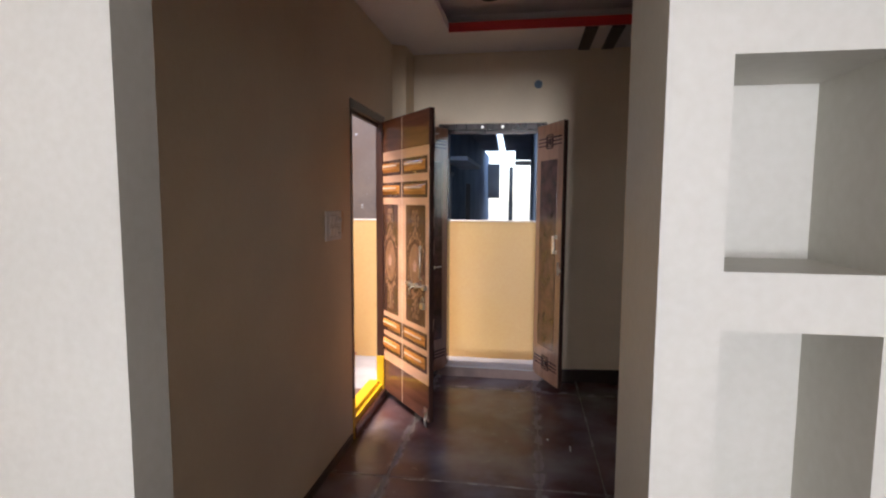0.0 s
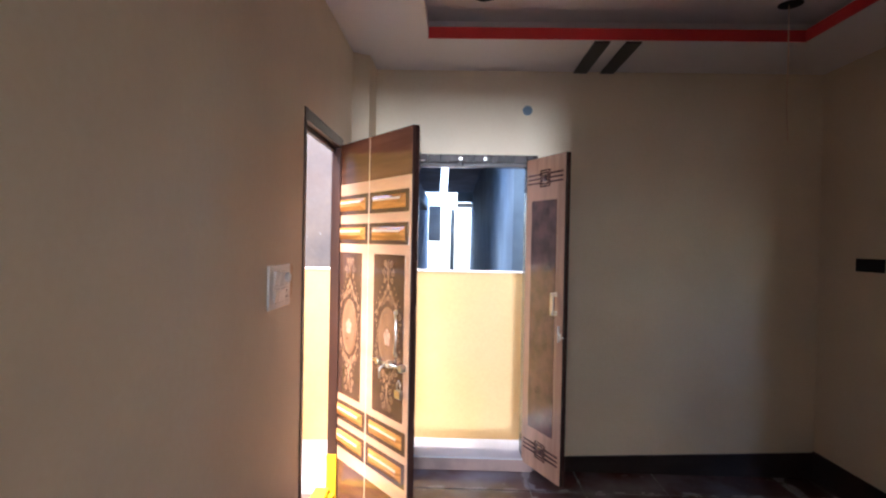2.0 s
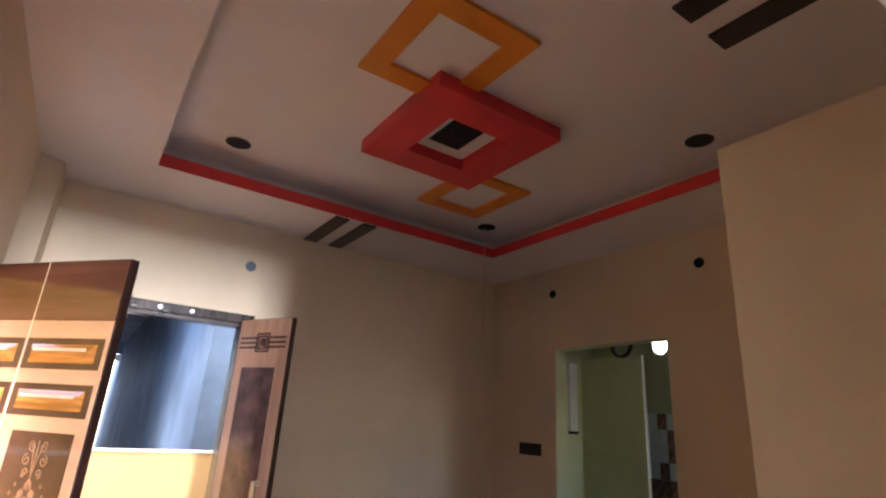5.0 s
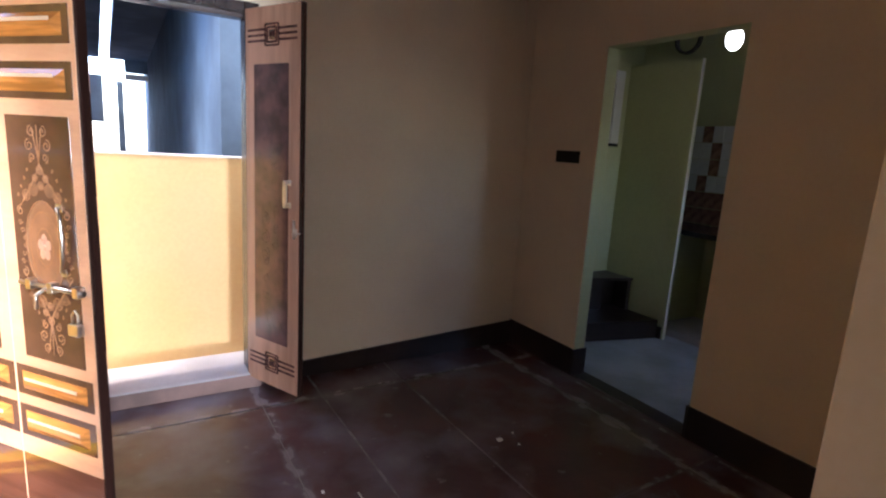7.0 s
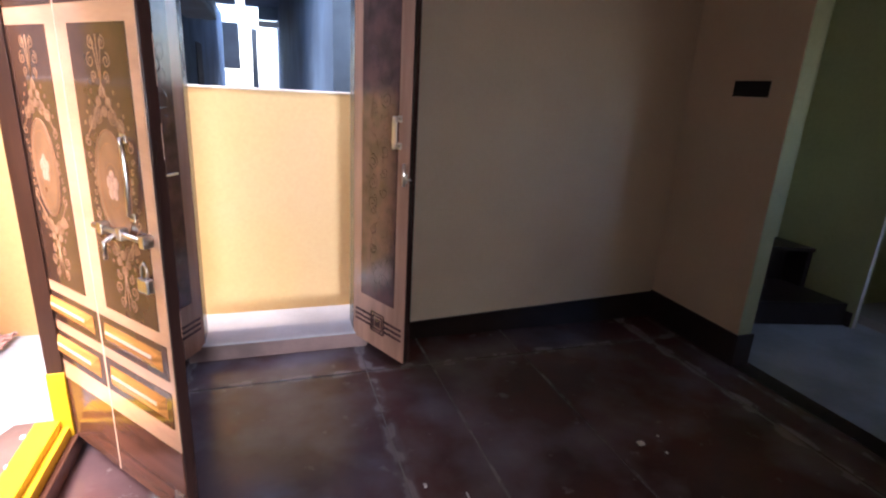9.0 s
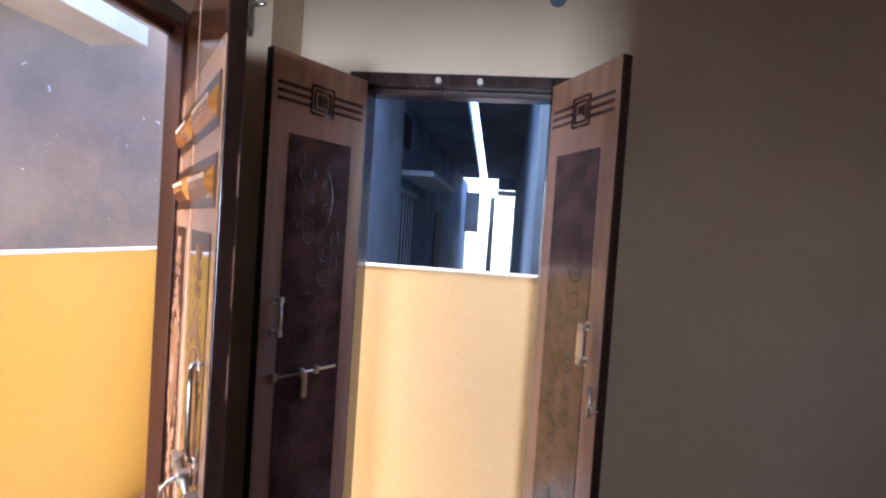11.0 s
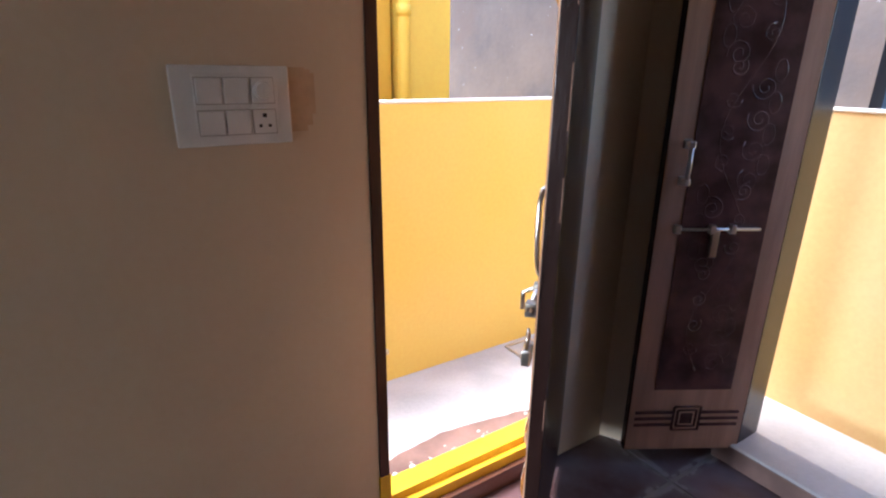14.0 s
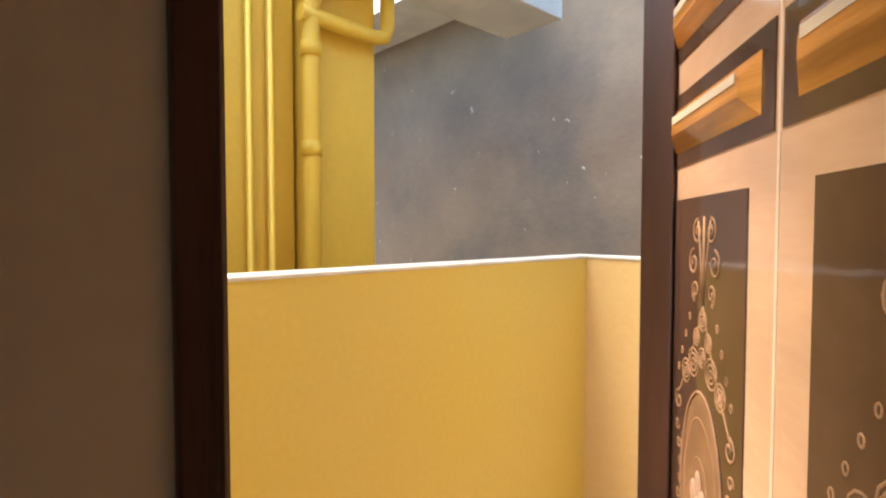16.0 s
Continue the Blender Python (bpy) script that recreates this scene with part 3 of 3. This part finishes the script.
        part("edge_chip", boxes((W - 0.0005, W + 0.0006, T - 0.0035, T - 0.0018, z, z + h)), PEACH2, d, "pale chipped edge")
    for z in (1.9, 1.05, 0.18):
        part("hinge", tube(bmesh.new(), [(-0.004, T * 0.5, z - 0.05), (-0.004, T * 0.5, z + 0.05)], 0.008, 8), METAL, d)
    bm = tube(bmesh.new(), [(W - 0.04, -0.012, 0.06), (W - 0.04, -0.012, 0.0), (W - 0.02, -0.014, -0.03)], 0.007, 8)
    box(bm, W - 0.06, W - 0.02, -0.008, y, 0.02, 0.09)
    part("door_stopper", bm, METAL, d, "small steel foot stopper")


main_door()


def side_leaf(hx, hy, rz, W, free_right, label):
    d = empty("side_door_leaf", pose(hx, hy, 0, 0, 0, rz), label, "door", group="double door leaves")
    T, z0, z1 = 0.034, 0.0, 2.088
    part("leaf", boxes((0, W, 0.0, T, z0, z1), bevel=0.002), DARKWOOD, d, "dark brown leaf core and back")
    y, ft = -0.004, -0.0005
    part("veneer", boxes((0.003, W - 0.003, y, ft, z0 + 0.003, z1 - 0.003)), PEACH2, d, "dull rose wood grain veneer")
    px0, px1 = (0.075, W - 0.085) if free_right else (0.085, W - 0.075)
    part("carved_panel", boxes((px0, px1, y - 0.003, y, 0.275, 1.80)), MAROON2, d, "dark maroon carved panel")
    bm = bmesh.new()
    cx, yy = (px0 + px1) / 2, y - 0.003
    hw = (px1 - px0) / 2
    pts = [(cx + hw * 0.45 * math.sin(z * 9), yy, z) for z in [0.36 + 1.36 * i / 60 for i in range(61)]]
    tube(bm, pts, 0.0028, 5)
    for i in range(14):
        z = 0.39 + i * 0.098
        s = 1 if math.sin(z * 9) < 0 else -1
        scroll(bm, cx + s * hw * 0.35, z, 0.042, 0.3 * i, s * 1.6, yy, 0.0025)
        scroll(bm, cx - s * hw * 0.3, z + 0.06, 0.03, 0.7 * i, -s * 1.4, yy, 0.003)
        ellipse(bm, cx + s * hw * 0.62, z + 0.05, 0.02, 0.034, yy, 0.003, 12)
    for v in bm.verts:
        v.co.y = yy + (v.co.y - yy) * 0.12
    part("vine_carving", bm, MAROON2, d, "carved vine relief")
    for zc in (1.945, 0.145):
        bm = bmesh.new()
        mid = W / 2
        for s in (0.052, 0.036):
            for a, b in (((mid - s, zc - s), (mid + s, zc - s)), ((mid + s, zc - s), (mid + s, zc + s)), ((mid + s, zc + s), (mid - s, zc + s)), ((mid - s, zc + s), (mid - s, zc - s))):
                tube(bm, [(a[0], y, a[1]), (b[0], y, b[1])], 0.0055, 4)
        for dz in (-0.028, 0.0, 0.028):
            for a, b in ((0.025, mid - 0.052), (mid + 0.052, W - 0.025)):
                box(bm, a, b, y - 0.003, y, zc + dz - 0.006, zc + dz + 0.006)
        hip(bm, mid - 0.024, mid + 0.024, zc - 0.024, zc + 0.024, y, 0.008, 0.012)
        part("cartouche", bm, MAROON2, d, "dark square cartouche with lines")
    u = W - 0.075 if free_right else 0.065
    bm = bmesh.new()
    if free_right:
        box(bm, u - 0.016, u + 0.016, -0.040, -0.030, 1.085, 1.185, bevel=0.004)
    else:
        tube(bm, [(u, -0.034, 1.08), (u, -0.038, 1.135), (u, -0.034, 1.19)], 0.008, 8)
    for z in (1.195, 1.075):
        tube(bm, [(u, y, z), (u, -0.034, z)], 0.007, 10)
        box(bm, u - 0.012, u + 0.012, -0.042, -0.026, z - 0.012, z + 0.012, bevel=0.005)
        box(bm, u - 0.014, u + 0.014, y - 0.004, y, z - 0.015, z + 0.015, bevel=0.002)
    part("pull_handle", bm, METAL, d, "metal pull handle with end knobs")
    s = -1 if free_right else 1
    f = W if free_right else 0.0
    bm = tube(bmesh.new(), [(f + s * 0.055, -0.016, 0.91), (f + s * 0.355, -0.016, 0.91)], 0.0055, 8)
    for k in (0.07, 0.19, 0.26):
        box(bm, f + s * k - 0.01, f + s * k + 0.01, -0.024, y, 0.895, 0.925, bevel=0.002)
    box(bm, f + s * 0.205 - 0.012, f + s * 0.205 + 0.012, -0.02, y, 0.81, 0.905, bevel=0.002)
    if not free_right:
        part("sliding_bolt", bm, METAL, d, "steel sliding bolt with hasp")
    else:
        bm.free()
        bm = tube(bmesh.new(), [(f - 0.03, -0.012, 0.90), (f - 0.03, -0.012, 1.0)], 0.007, 8)
        box(bm, f - 0.045, f - 0.012, -0.012, y, 0.915, 0.955, bevel=0.002)
        tube(bm, [(f - 0.03, -0.012, 0.935), (f + 0.02, -0.012, 0.935)], 0.004, 6)
        part("latch", bm, METAL, d, "small steel latch")
    for z in (1.9, 1.0, 0.2):
        h = 0.0 if free_right else W
        part("hinge", tube(bmesh.new(), [(h, T * 0.5, z - 0.05), (h, T * 0.5, z + 0.05)], 0.008, 8), METAL, d)
    return d


side_leaf(1.165, -0.015, -64.5, 0.434, True, "open rose veneered narrow door leaf with maroon panel")
side_leaf(0.170, -0.400, 59.5, 0.455, False, "open rose veneered narrow door leaf with steel bolt")


# ---- ceiling decorations ----
def ring(x0, x1, y0, y1, a, z0, z1):
    """A flat square frame with a hole, in one piece."""
    bm = bmesh.new()
    loops = []
    for z in (z0, z1):
        for d in (0.0, a):
            loops.append([bm.verts.new(p) for p in ((x0 + d, y0 + d, z), (x1 - d, y0 + d, z), (x1 - d, y1 - d, z), (x0 + d, y1 - d, z))])
    lo, li, uo, ui = loops
    for p, q in ((lo, li), (li, ui), (ui, uo), (uo, lo)):
        for k in range(4):
            bm.faces.new((p[k], p[(k + 1) % 4], q[(k + 1) % 4], q[k]))
    return bm


obj("ceiling_square", ring(1.02, 1.48, -2.29, -1.77, 0.092, TZ - 0.018, TZ - 0.001), ORANGE, "flat orange painted square frame on the ceiling", "ceiling ornament", group="ceiling squares")
obj("ceiling_square", ring(1.86, 2.31, -1.36, -0.84, 0.085, TZ - 0.018, TZ - 0.001), ORANGE, "flat orange painted square frame on the ceiling", "ceiling ornament", group="ceiling squares")
red = empty("ceiling_box", pose(1.615, -1.605, TZ), "red painted hanging square ceiling box", "ceiling ornament")
part("red_ring", ring(-0.325, 0.33, -0.335, 0.35, 0.165, -0.068, -0.0005), RED, red)
part("white_recess", ring(-0.153, 0.148, -0.168, 0.183, 0.062, -0.012, -0.001), WHITE, red, "white recess")
part("dark_opening", boxes((-0.09, 0.085, -0.105, 0.12, -0.008, -0.002)), BLACK, red, "dark fan point opening")
part("fan_hook", tube(bmesh.new(), [(-0.03, 0, -0.008), (-0.03, 0, -0.02), (0, 0, -0.03), (0.03, 0, -0.02), (0.03, 0, -0.008)], 0.005, 6), SKIRT, red)
for x, y in ((0.866, -2.348), (0.807, -0.812), (2.478, -0.748), (2.498, -2.268)):
    s = empty("downlight_hole", pose(x, y, TZ), "empty dark round downlight hole in the ceiling", "ceiling hole", group="downlight holes")
    # Black disc under the ceiling paints the dark inside of the hole.
    bm = bmesh.new()
    bmesh.ops.create_cone(bm, cap_ends=True, segments=28, radius1=0.062, radius2=0.062, depth=0.004, matrix=Matrix.Translation((0, 0, -0.003)))
    part("void", bm, BLACK, s)
    bm = bmesh.new()
    ellipse_pts = [(0.063 * math.cos(2 * math.pi * i / 28), 0.063 * math.sin(2 * math.pi * i / 28), -0.003) for i in range(29)]
    tube(bm, ellipse_pts, 0.002, 5, cap=False)
    part("rough_edge", bm, CEIL, s)
for x, y0, y1 in ((1.468, -0.56, -0.002), (1.652, -0.56, -0.002), (1.55, -3.2, -2.74), (1.733, -3.2, -2.74)):
    obj("ceiling_strip", boxes((x, x + 0.092, y0, y1, CZ - 0.012, CZ - 0.0005), bevel=0.002), SKIRT, "dark maroon strip on the ceiling border", "ceiling ornament", group="ceiling strips")
obj("hanging_cord", tube(bmesh.new(), [(2.475, -0.737, TZ - 0.005), (2.48, -0.735, 2.6), (2.475, -0.74, 2.3), (2.49, -0.735, 2.1)], 0.003, 6), LINE, "thin pale cord hanging from a downlight hole", "cord")

# ---- wall fittings ----
for n, (x, y, z, ax, m) in enumerate(((1.158, -0.003, 2.438, "y", GREYB), (3.175, -0.68, 2.515, "x", BLACK), (3.175, -1.824, 2.511, "x", BLACK))):
    bm = bmesh.new()
    rot = Matrix.Rotation(radians(90), 4, "X" if ax == "y" else "Y")
    bmesh.ops.create_cone(bm, cap_ends=True, segments=18, radius1=0.034 if ax == "y" else 0.028, radius2=0.03, depth=0.008, matrix=Matrix.Translation((x, y, z)) @ rot)
    obj("wall_box", bm, m, "round dark conduit box set in the plaster", "conduit box", group="conduit boxes")
sb = empty("socket_box", pose(3.178, -0.45, 1.42), "empty dark rectangular switch recess in the wall", "switch box")
part("void", boxes((-0.003, -0.0005, -0.105, 0.105, -0.036, 0.036)), BLACK, sb)
part("lip", boxes((-0.006, -0.0006, -0.11, -0.105, -0.04, 0.04), (-0.006, -0.0006, 0.105, 0.11, -0.04, 0.04), (-0.006, -0.0006, -0.105, 0.105, 0.036, 0.04), (-0.006, -0.0006, -0.105, 0.105, -0.04, -0.036)), BLACK, sb)


def switchboard():
    d = empty("switchboard", pose(0, -1.685, 1.331), "white plastic switchboard with switches, regulator and socket", "switchboard")
    part("plate", boxes((0.0, 0.010, -0.120, 0.120, -0.082, 0.083), bevel=0.0035), SWITCH, d)
    part("inner_plate", boxes((0.0095, 0.0115, -0.078, 0.092, -0.066, 0.067), bevel=0.001), SWITCH, d)
    cells = ((-0.074, -0.024), (-0.020, 0.030), (0.036, 0.084))
    for row, (c, e) in enumerate(((0.006, 0.058), (-0.058, -0.008))):
        for col, (a, b) in enumerate(cells):
            # Thin grey sheet paints the shadow line round each switch.
            part("gap", boxes((0.0115, 0.0119, a - 0.0018, b + 0.0018, c - 0.0018, e + 0.0018)), SHADEGAP, d, "grey sheet painting the shade round the switch")
            if col < 2:
                bm = boxes((0.011, 0.0175, a, b, c, e), bevel=0.002)
                for v in bm.verts:
                    if v.co.x > 0.014:
                        v.co.x += 0.0035 * (v.co.z - (c + e) / 2) / 0.025
                part("rocker", bm, SWITCH, d)
    part("regulator_base", boxes((0.011, 0.0145, 0.036, 0.084, 0.006, 0.058), bevel=0.0012), SWITCH, d)
    bm = bmesh.new()
    bmesh.ops.create_cone(bm, cap_ends=True, segments=28, radius1=0.020, radius2=0.0165, depth=0.015, matrix=Matrix.Translation((0.021, 0.06, 0.032)) @ Matrix.Rotation(radians(90), 4, "Y"))
    box(bm, 0.027, 0.0305, 0.0585, 0.0615, 0.020, 0.044)
    part("regulator_knob", bm, SWITCH, d)
    sk_ = part("socket", boxes((0.011, 0.0150, 0.036, 0.084, -0.058, -0.008), bevel=0.0012), SWITCH, d)
    for yy, zz, h in ((0.06, -0.020, 0.0042), (0.050, -0.042, 0.0032), (0.070, -0.042, 0.0032)):
        part("pin_hole", boxes((0.0150, 0.0155, yy - h, yy + h, zz - h, zz + h)), BLACK, sk_)


switchboard()
obj("wall_patch", boxes((0.0, 0.0008, -1.562, -1.525, 1.272, 1.412), (0.0, 0.0006, -1.525, -1.512, 1.285, 1.408), (0.0, 0.0005, -1.512, -1.503, 1.31, 1.40)), PATCH, "unpainted tan patch beside the switchboard", "wall patch", "structure")
for x, y, w, l in ((2.19, -1.18, 0.030, 0.026), (2.31, -1.144, 0.012, 0.01), (2.27, -1.25, 0.011, 0.012), (1.378, -1.31, 0.008, 0.07), (1.24, -1.18, 0.012, 0.02)):
    obj("floor_crumb", boxes((x, x + w, y, y + l, FZ, FZ + min(w, l) * 0.4), bevel=min(w, l) * 0.15), WHITE, "small white plaster crumb on the floor", "plaster crumb", group="plaster crumbs")

# ---- balcony things ----
g = empty("drain_cover", pose(-0.80, -0.03, BW), "square metal drain cover with raised rim", "drain cover")
part("rim", ring(-0.095, 0.095, -0.10, 0.10, 0.012, 0.0, 0.012), METAL, g)
part("plate", boxes((-0.083, 0.083, -0.088, 0.088, 0.0, 0.006)), BALFLOOR, g)
bm = tube(bmesh.new(), [(-0.02, 0.0, 0.006), (-0.01, 0.02, 0.02), (0.02, 0.03, 0.022), (0.04, 0.0, 0.012)], 0.008, 6)
part("scrap", bm, STAIN, g, "brown dirt scrap")
edge = [(-0.33 - 0.10 * math.sin(math.pi * (k / 18) ** 0.8) + 0.018 * noise.noise(Vector((k * 0.7, 3, 0))), -1.31 + k * 0.055) for k in range(19)]
obj("door_slab", prism(bmesh.new(), [(-0.112, -1.31)] + [(-0.112, -0.32)] + edge[::-1], BW, BW + 0.006), STAIN, "stained brown stone slab outside the door", "stone slab", "structure")
rnd = random.Random(4)
for k in range(46):
    x, y, r = rnd.uniform(-0.36, -0.14), rnd.uniform(-1.25, -0.42), rnd.choice((0.003, 0.004, 0.006, 0.012))
    bm = bmesh.new()
    bmesh.ops.create_icosphere(bm, subdivisions=1, radius=r, matrix=Matrix.Translation((x, y, BW + 0.006 + r * 0.2)) @ Matrix.Diagonal((1, rnd.uniform(0.7, 1.8), 0.3, 1)))
    obj("cement_speck", bm, WHITE, "small white cement speck on the slab", "cement speck", group="cement specks")
bm = bmesh.new()
bmesh.ops.create_grid(bm, x_segments=16, y_segments=12, size=0.5)
for v in bm.verts:
    p = v.co.copy()
    v.co = Vector((p.x * 0.28 + 0.02 * noise.noise(p * 7), p.y * 0.2 + 0.02 * noise.noise(p * 7 + Vector((5, 0, 0))), 0.03 + 0.045 * abs(noise.noise(p * 5 + Vector((0, 9, 0)))) + 0.03 * noise.noise(p * 9)))
lo = min(v.co.z for v in bm.verts)
r_ = bmesh.ops.extrude_face_region(bm, geom=bm.faces[:])
for v in r_["geom"]:
    if isinstance(v, bmesh.types.BMVert):
        v.co.z -= 0.006
bm.transform(Matrix.Translation((-0.77, 0.49, BW - lo + 0.006)))
obj("rag", bm, CLOTH, "crumpled checked red and white rag", "rag")

# ---- neighbours ----
for name, pts, r in (("drain_pipe", [(-1.58, -0.41, -3.2), (-1.58, -0.41, 2.30), (-1.58, -0.39, 2.36), (-1.58, -0.25, 2.47), (-1.58, -0.235, 2.512)], 0.036),
                     ("branch_pipe", [(-1.575, -0.46, 2.265), (-1.575, -0.10, 2.25), (-1.575, -0.045, 2.265), (-1.575, -0.03, 2.31), (-1.575, -0.03, 2.512)], 0.033),
                     ("thin_pipe", [(-1.70, -0.53, -3.2), (-1.70, -0.53, 2.9)], 0.016), ("thin_pipe", [(-1.70, -0.62, -3.2), (-1.70, -0.62, 2.9)], 0.014)):
    obj(name, tube(bmesh.new(), pts, r, 14), NYELLOW, "yellow painted plastic drain pipe on the wall", "pipe", group="yellow pipes")
for z in (0.6, 1.7, 2.1):
    obj("pipe_collar", tube(bmesh.new(), [(-1.58, -0.41, z), (-1.58, -0.41, z + 0.06)], 0.042, 14), NYELLOW, "yellow painted pipe collar joint", "pipe collar", group="pipe collars")
# Window, doorway and vent: black sheets paint their unlit interiors.
win = empty("alley_window", pose(-0.24, 4.1, 1.5), "dark alley window with vertical grille bars", "window", kind="structure")
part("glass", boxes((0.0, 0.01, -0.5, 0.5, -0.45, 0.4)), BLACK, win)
for k in range(6):
    part("bar", boxes((0.012, 0.03, -0.5 + k * 0.19, -0.48 + k * 0.19, -0.45, 0.4)), PALE, win)
part("lintel_band", boxes((0.0, 0.05, -0.6, 0.6, 0.4, 0.46)), PALE, win)
obj("sunshade", boxes((-0.24, 0.16, 3.7, 6.0, 2.10, 2.16)), PALE, "thin concrete sunshade over the alley window", "sunshade", "structure")
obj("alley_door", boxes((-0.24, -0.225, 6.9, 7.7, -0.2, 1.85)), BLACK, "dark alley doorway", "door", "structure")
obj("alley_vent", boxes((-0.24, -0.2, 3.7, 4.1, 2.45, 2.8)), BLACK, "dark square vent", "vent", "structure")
obj("alley_beam", boxes((0.70, 1.17, 11.8, 12.0, 2.72, 3.0), (0.52, 0.65, 11.8, 12.0, -3.2, 2.5)), GREYB, "concrete post and beam at the alley end", "post", "structure")
obj("alley_bar", boxes((0.70, 1.17, 11.7, 11.9, 2.55, 2.68)), SLAB, "pale concrete bar at the alley end", "beam", "structure")
obj("alley_box", boxes((-0.12, 0.24, 11.8, 12.0, 1.55, 2.6)), PALE, "grey box on the far alley wall", "box", "structure")

# ---- kitchen things ----
st = empty("stone_steps", pose(4.444, 0.199, FZ), "dark stone corner steps against the kitchen partition", "stone steps")
part("lower_step", prism(bmesh.new(), [(0, -0.001), (-1.1, -0.001), (-1.1, -0.36), (0, -0.63)], 0.0, 0.16), SKIRT, st)
part("upper_step", prism(bmesh.new(), [(0, -0.001), (-0.75, -0.001), (-0.75, -0.05), (-0.26, -0.215), (-0.26, -0.09), (-0.03, -0.14), (-0.03, -0.30), (0, -0.31)], 0.16, 0.43), SKIRT, st)
part("step_tread", prism(bmesh.new(), [(0, -0.001), (-0.76, -0.001), (-0.76, -0.06), (0, -0.325)], 0.43, 0.455), SKIRT, st, "dark stone tread with an open hollow below")
# White box added in place of a narrow lit slit.
du = empty("slit_box", pose(4.315, 0.20, 1.87), "white upright box for a bright slit in the green partition", "duct box")
part("cover", boxes((-0.05, 0.05, -0.035, -0.0005, -0.31, 0.31), bevel=0.004), SWITCH, du)
part("end_cap", boxes((-0.05, 0.05, -0.036, -0.0005, -0.335, -0.311), bevel=0.003), BLACK, du, "dark lower end of the slit")
ct = empty("kitchen_counter", pose(4.9, -0.3, FZ), "black granite kitchen counter on green masonry supports", "counter")
part("worktop", boxes((-0.32, 0.299, -0.9, 0.97, 0.90, 0.945), bevel=0.004), GRANITE, ct)
part("support", boxes((-0.28, 0.298, -0.85, -0.75, 0.0, 0.90)), GREEN, ct)
part("support", boxes((-0.28, 0.298, 0.02, 0.12, 0.0, 0.90)), GREEN, ct)
part("plinth", boxes((-0.30, 0.298, -0.9, 0.97, 0.0, 0.06)), BALFLOOR, ct)
sp = empty("tiled_splashback", pose(5.2, -0.3, 0.875), "white tiled kitchen splashback with brown accent tiles", "splashback", kind="structure")
rnd = random.Random(2)
tile_me = {}
for key, m in (("w", TILE), ("b", TILEB)):
    bm = boxes((-0.008, -0.0005, -0.0485, 0.0485, -0.073, 0.073), bevel=0.0015)
    me = bpy.data.meshes.new("tile")
    bm.to_mesh(me)
    bm.free()
    me.materials.append(m)
    tile_me[key] = me
for i in range(18):
    for j in range(6):
        pat = "b" if j < 2 or (j == 2 and i % 3 == 1) or (j == 3 and i % 3 != 2 and i % 2) or (j in (4, 5) and i % 4 in (1, 2) and (i + j) % 2) else "w"
        t_ = new("tile", tile_me[pat])
        t_.parent = sp
        t_.location = (0, -0.85 + i * 0.1, 0.075 + j * 0.15)
lp = empty("kitchen_lamp", pose(3.75, -1.155, 2.175), "white hanging bulb in the kitchen", "lamp")
bm = bmesh.new()
bmesh.ops.create_uvsphere(bm, u_segments=16, v_segments=10, radius=0.05, matrix=Matrix.Diagonal((1, 1, 1.35, 1)))
for f in bm.faces:
    f.smooth = True
part("bulb", bm, BULB, lp)
part("cord", tube(bmesh.new(), [(0, 0, 0.06), (0, 0, 0.58)], 0.004, 6), BLACK, lp)
part("holder", tube(bmesh.new(), [(0, 0, 0.055), (0, 0, 0.11)], 0.02, 10), BLACK, lp)
bm = bmesh.new()
for k in range(3):
    tube(bm, [(0.01 * k, 0.075 * math.cos(a), 0.075 * math.sin(a)) for a in [2 * math.pi * i / 24 for i in range(25)]], 0.008, 6, cap=False)
bm.transform(Matrix.Translation((3.4, -1.09, 2.13)))
obj("wire_coil", bm, BLACK, "black coil of wire hanging at the kitchen doorway", "wire coil")

# ---- floor slabs ----
fl = bpy.data.objects["floor"]
rnd = random.Random(7)
seams = [(0.0, 0.0), (0.337, 0.009), (1.185, 0.0035), (1.527, 0.0025), (2.065, 0.0025), (2.93, 0.011), (3.178, 0.0)]
for (xa, ga), (xb, gb) in zip(seams, seams[1:]):
    for a, b in ((-3.25, -1.78), (-1.78, -0.31), (-0.31, 0.0)):
        x0, x1, y0, y1 = xa + ga, xb - gb, a + (0.0015 if a == -1.78 else 0.0), b - (0.011 if b == -0.31 else 0.0015)
        bm = boxes((0, x1 - x0, 0, y1 - y0, -0.02, 0.0), bevel=0.0012)
        bm.transform(Matrix.Translation((x0, y0, 0)))
        me = bpy.data.meshes.new("stone_slab")
        bm.to_mesh(me)
        bm.free()
        me.materials.append(FLOOR)
        o_ = new("stone_slab", me)
        o_.parent = fl
        o_.location = (0, 0, FZ + rnd.uniform(-0.0008, 0.0006))
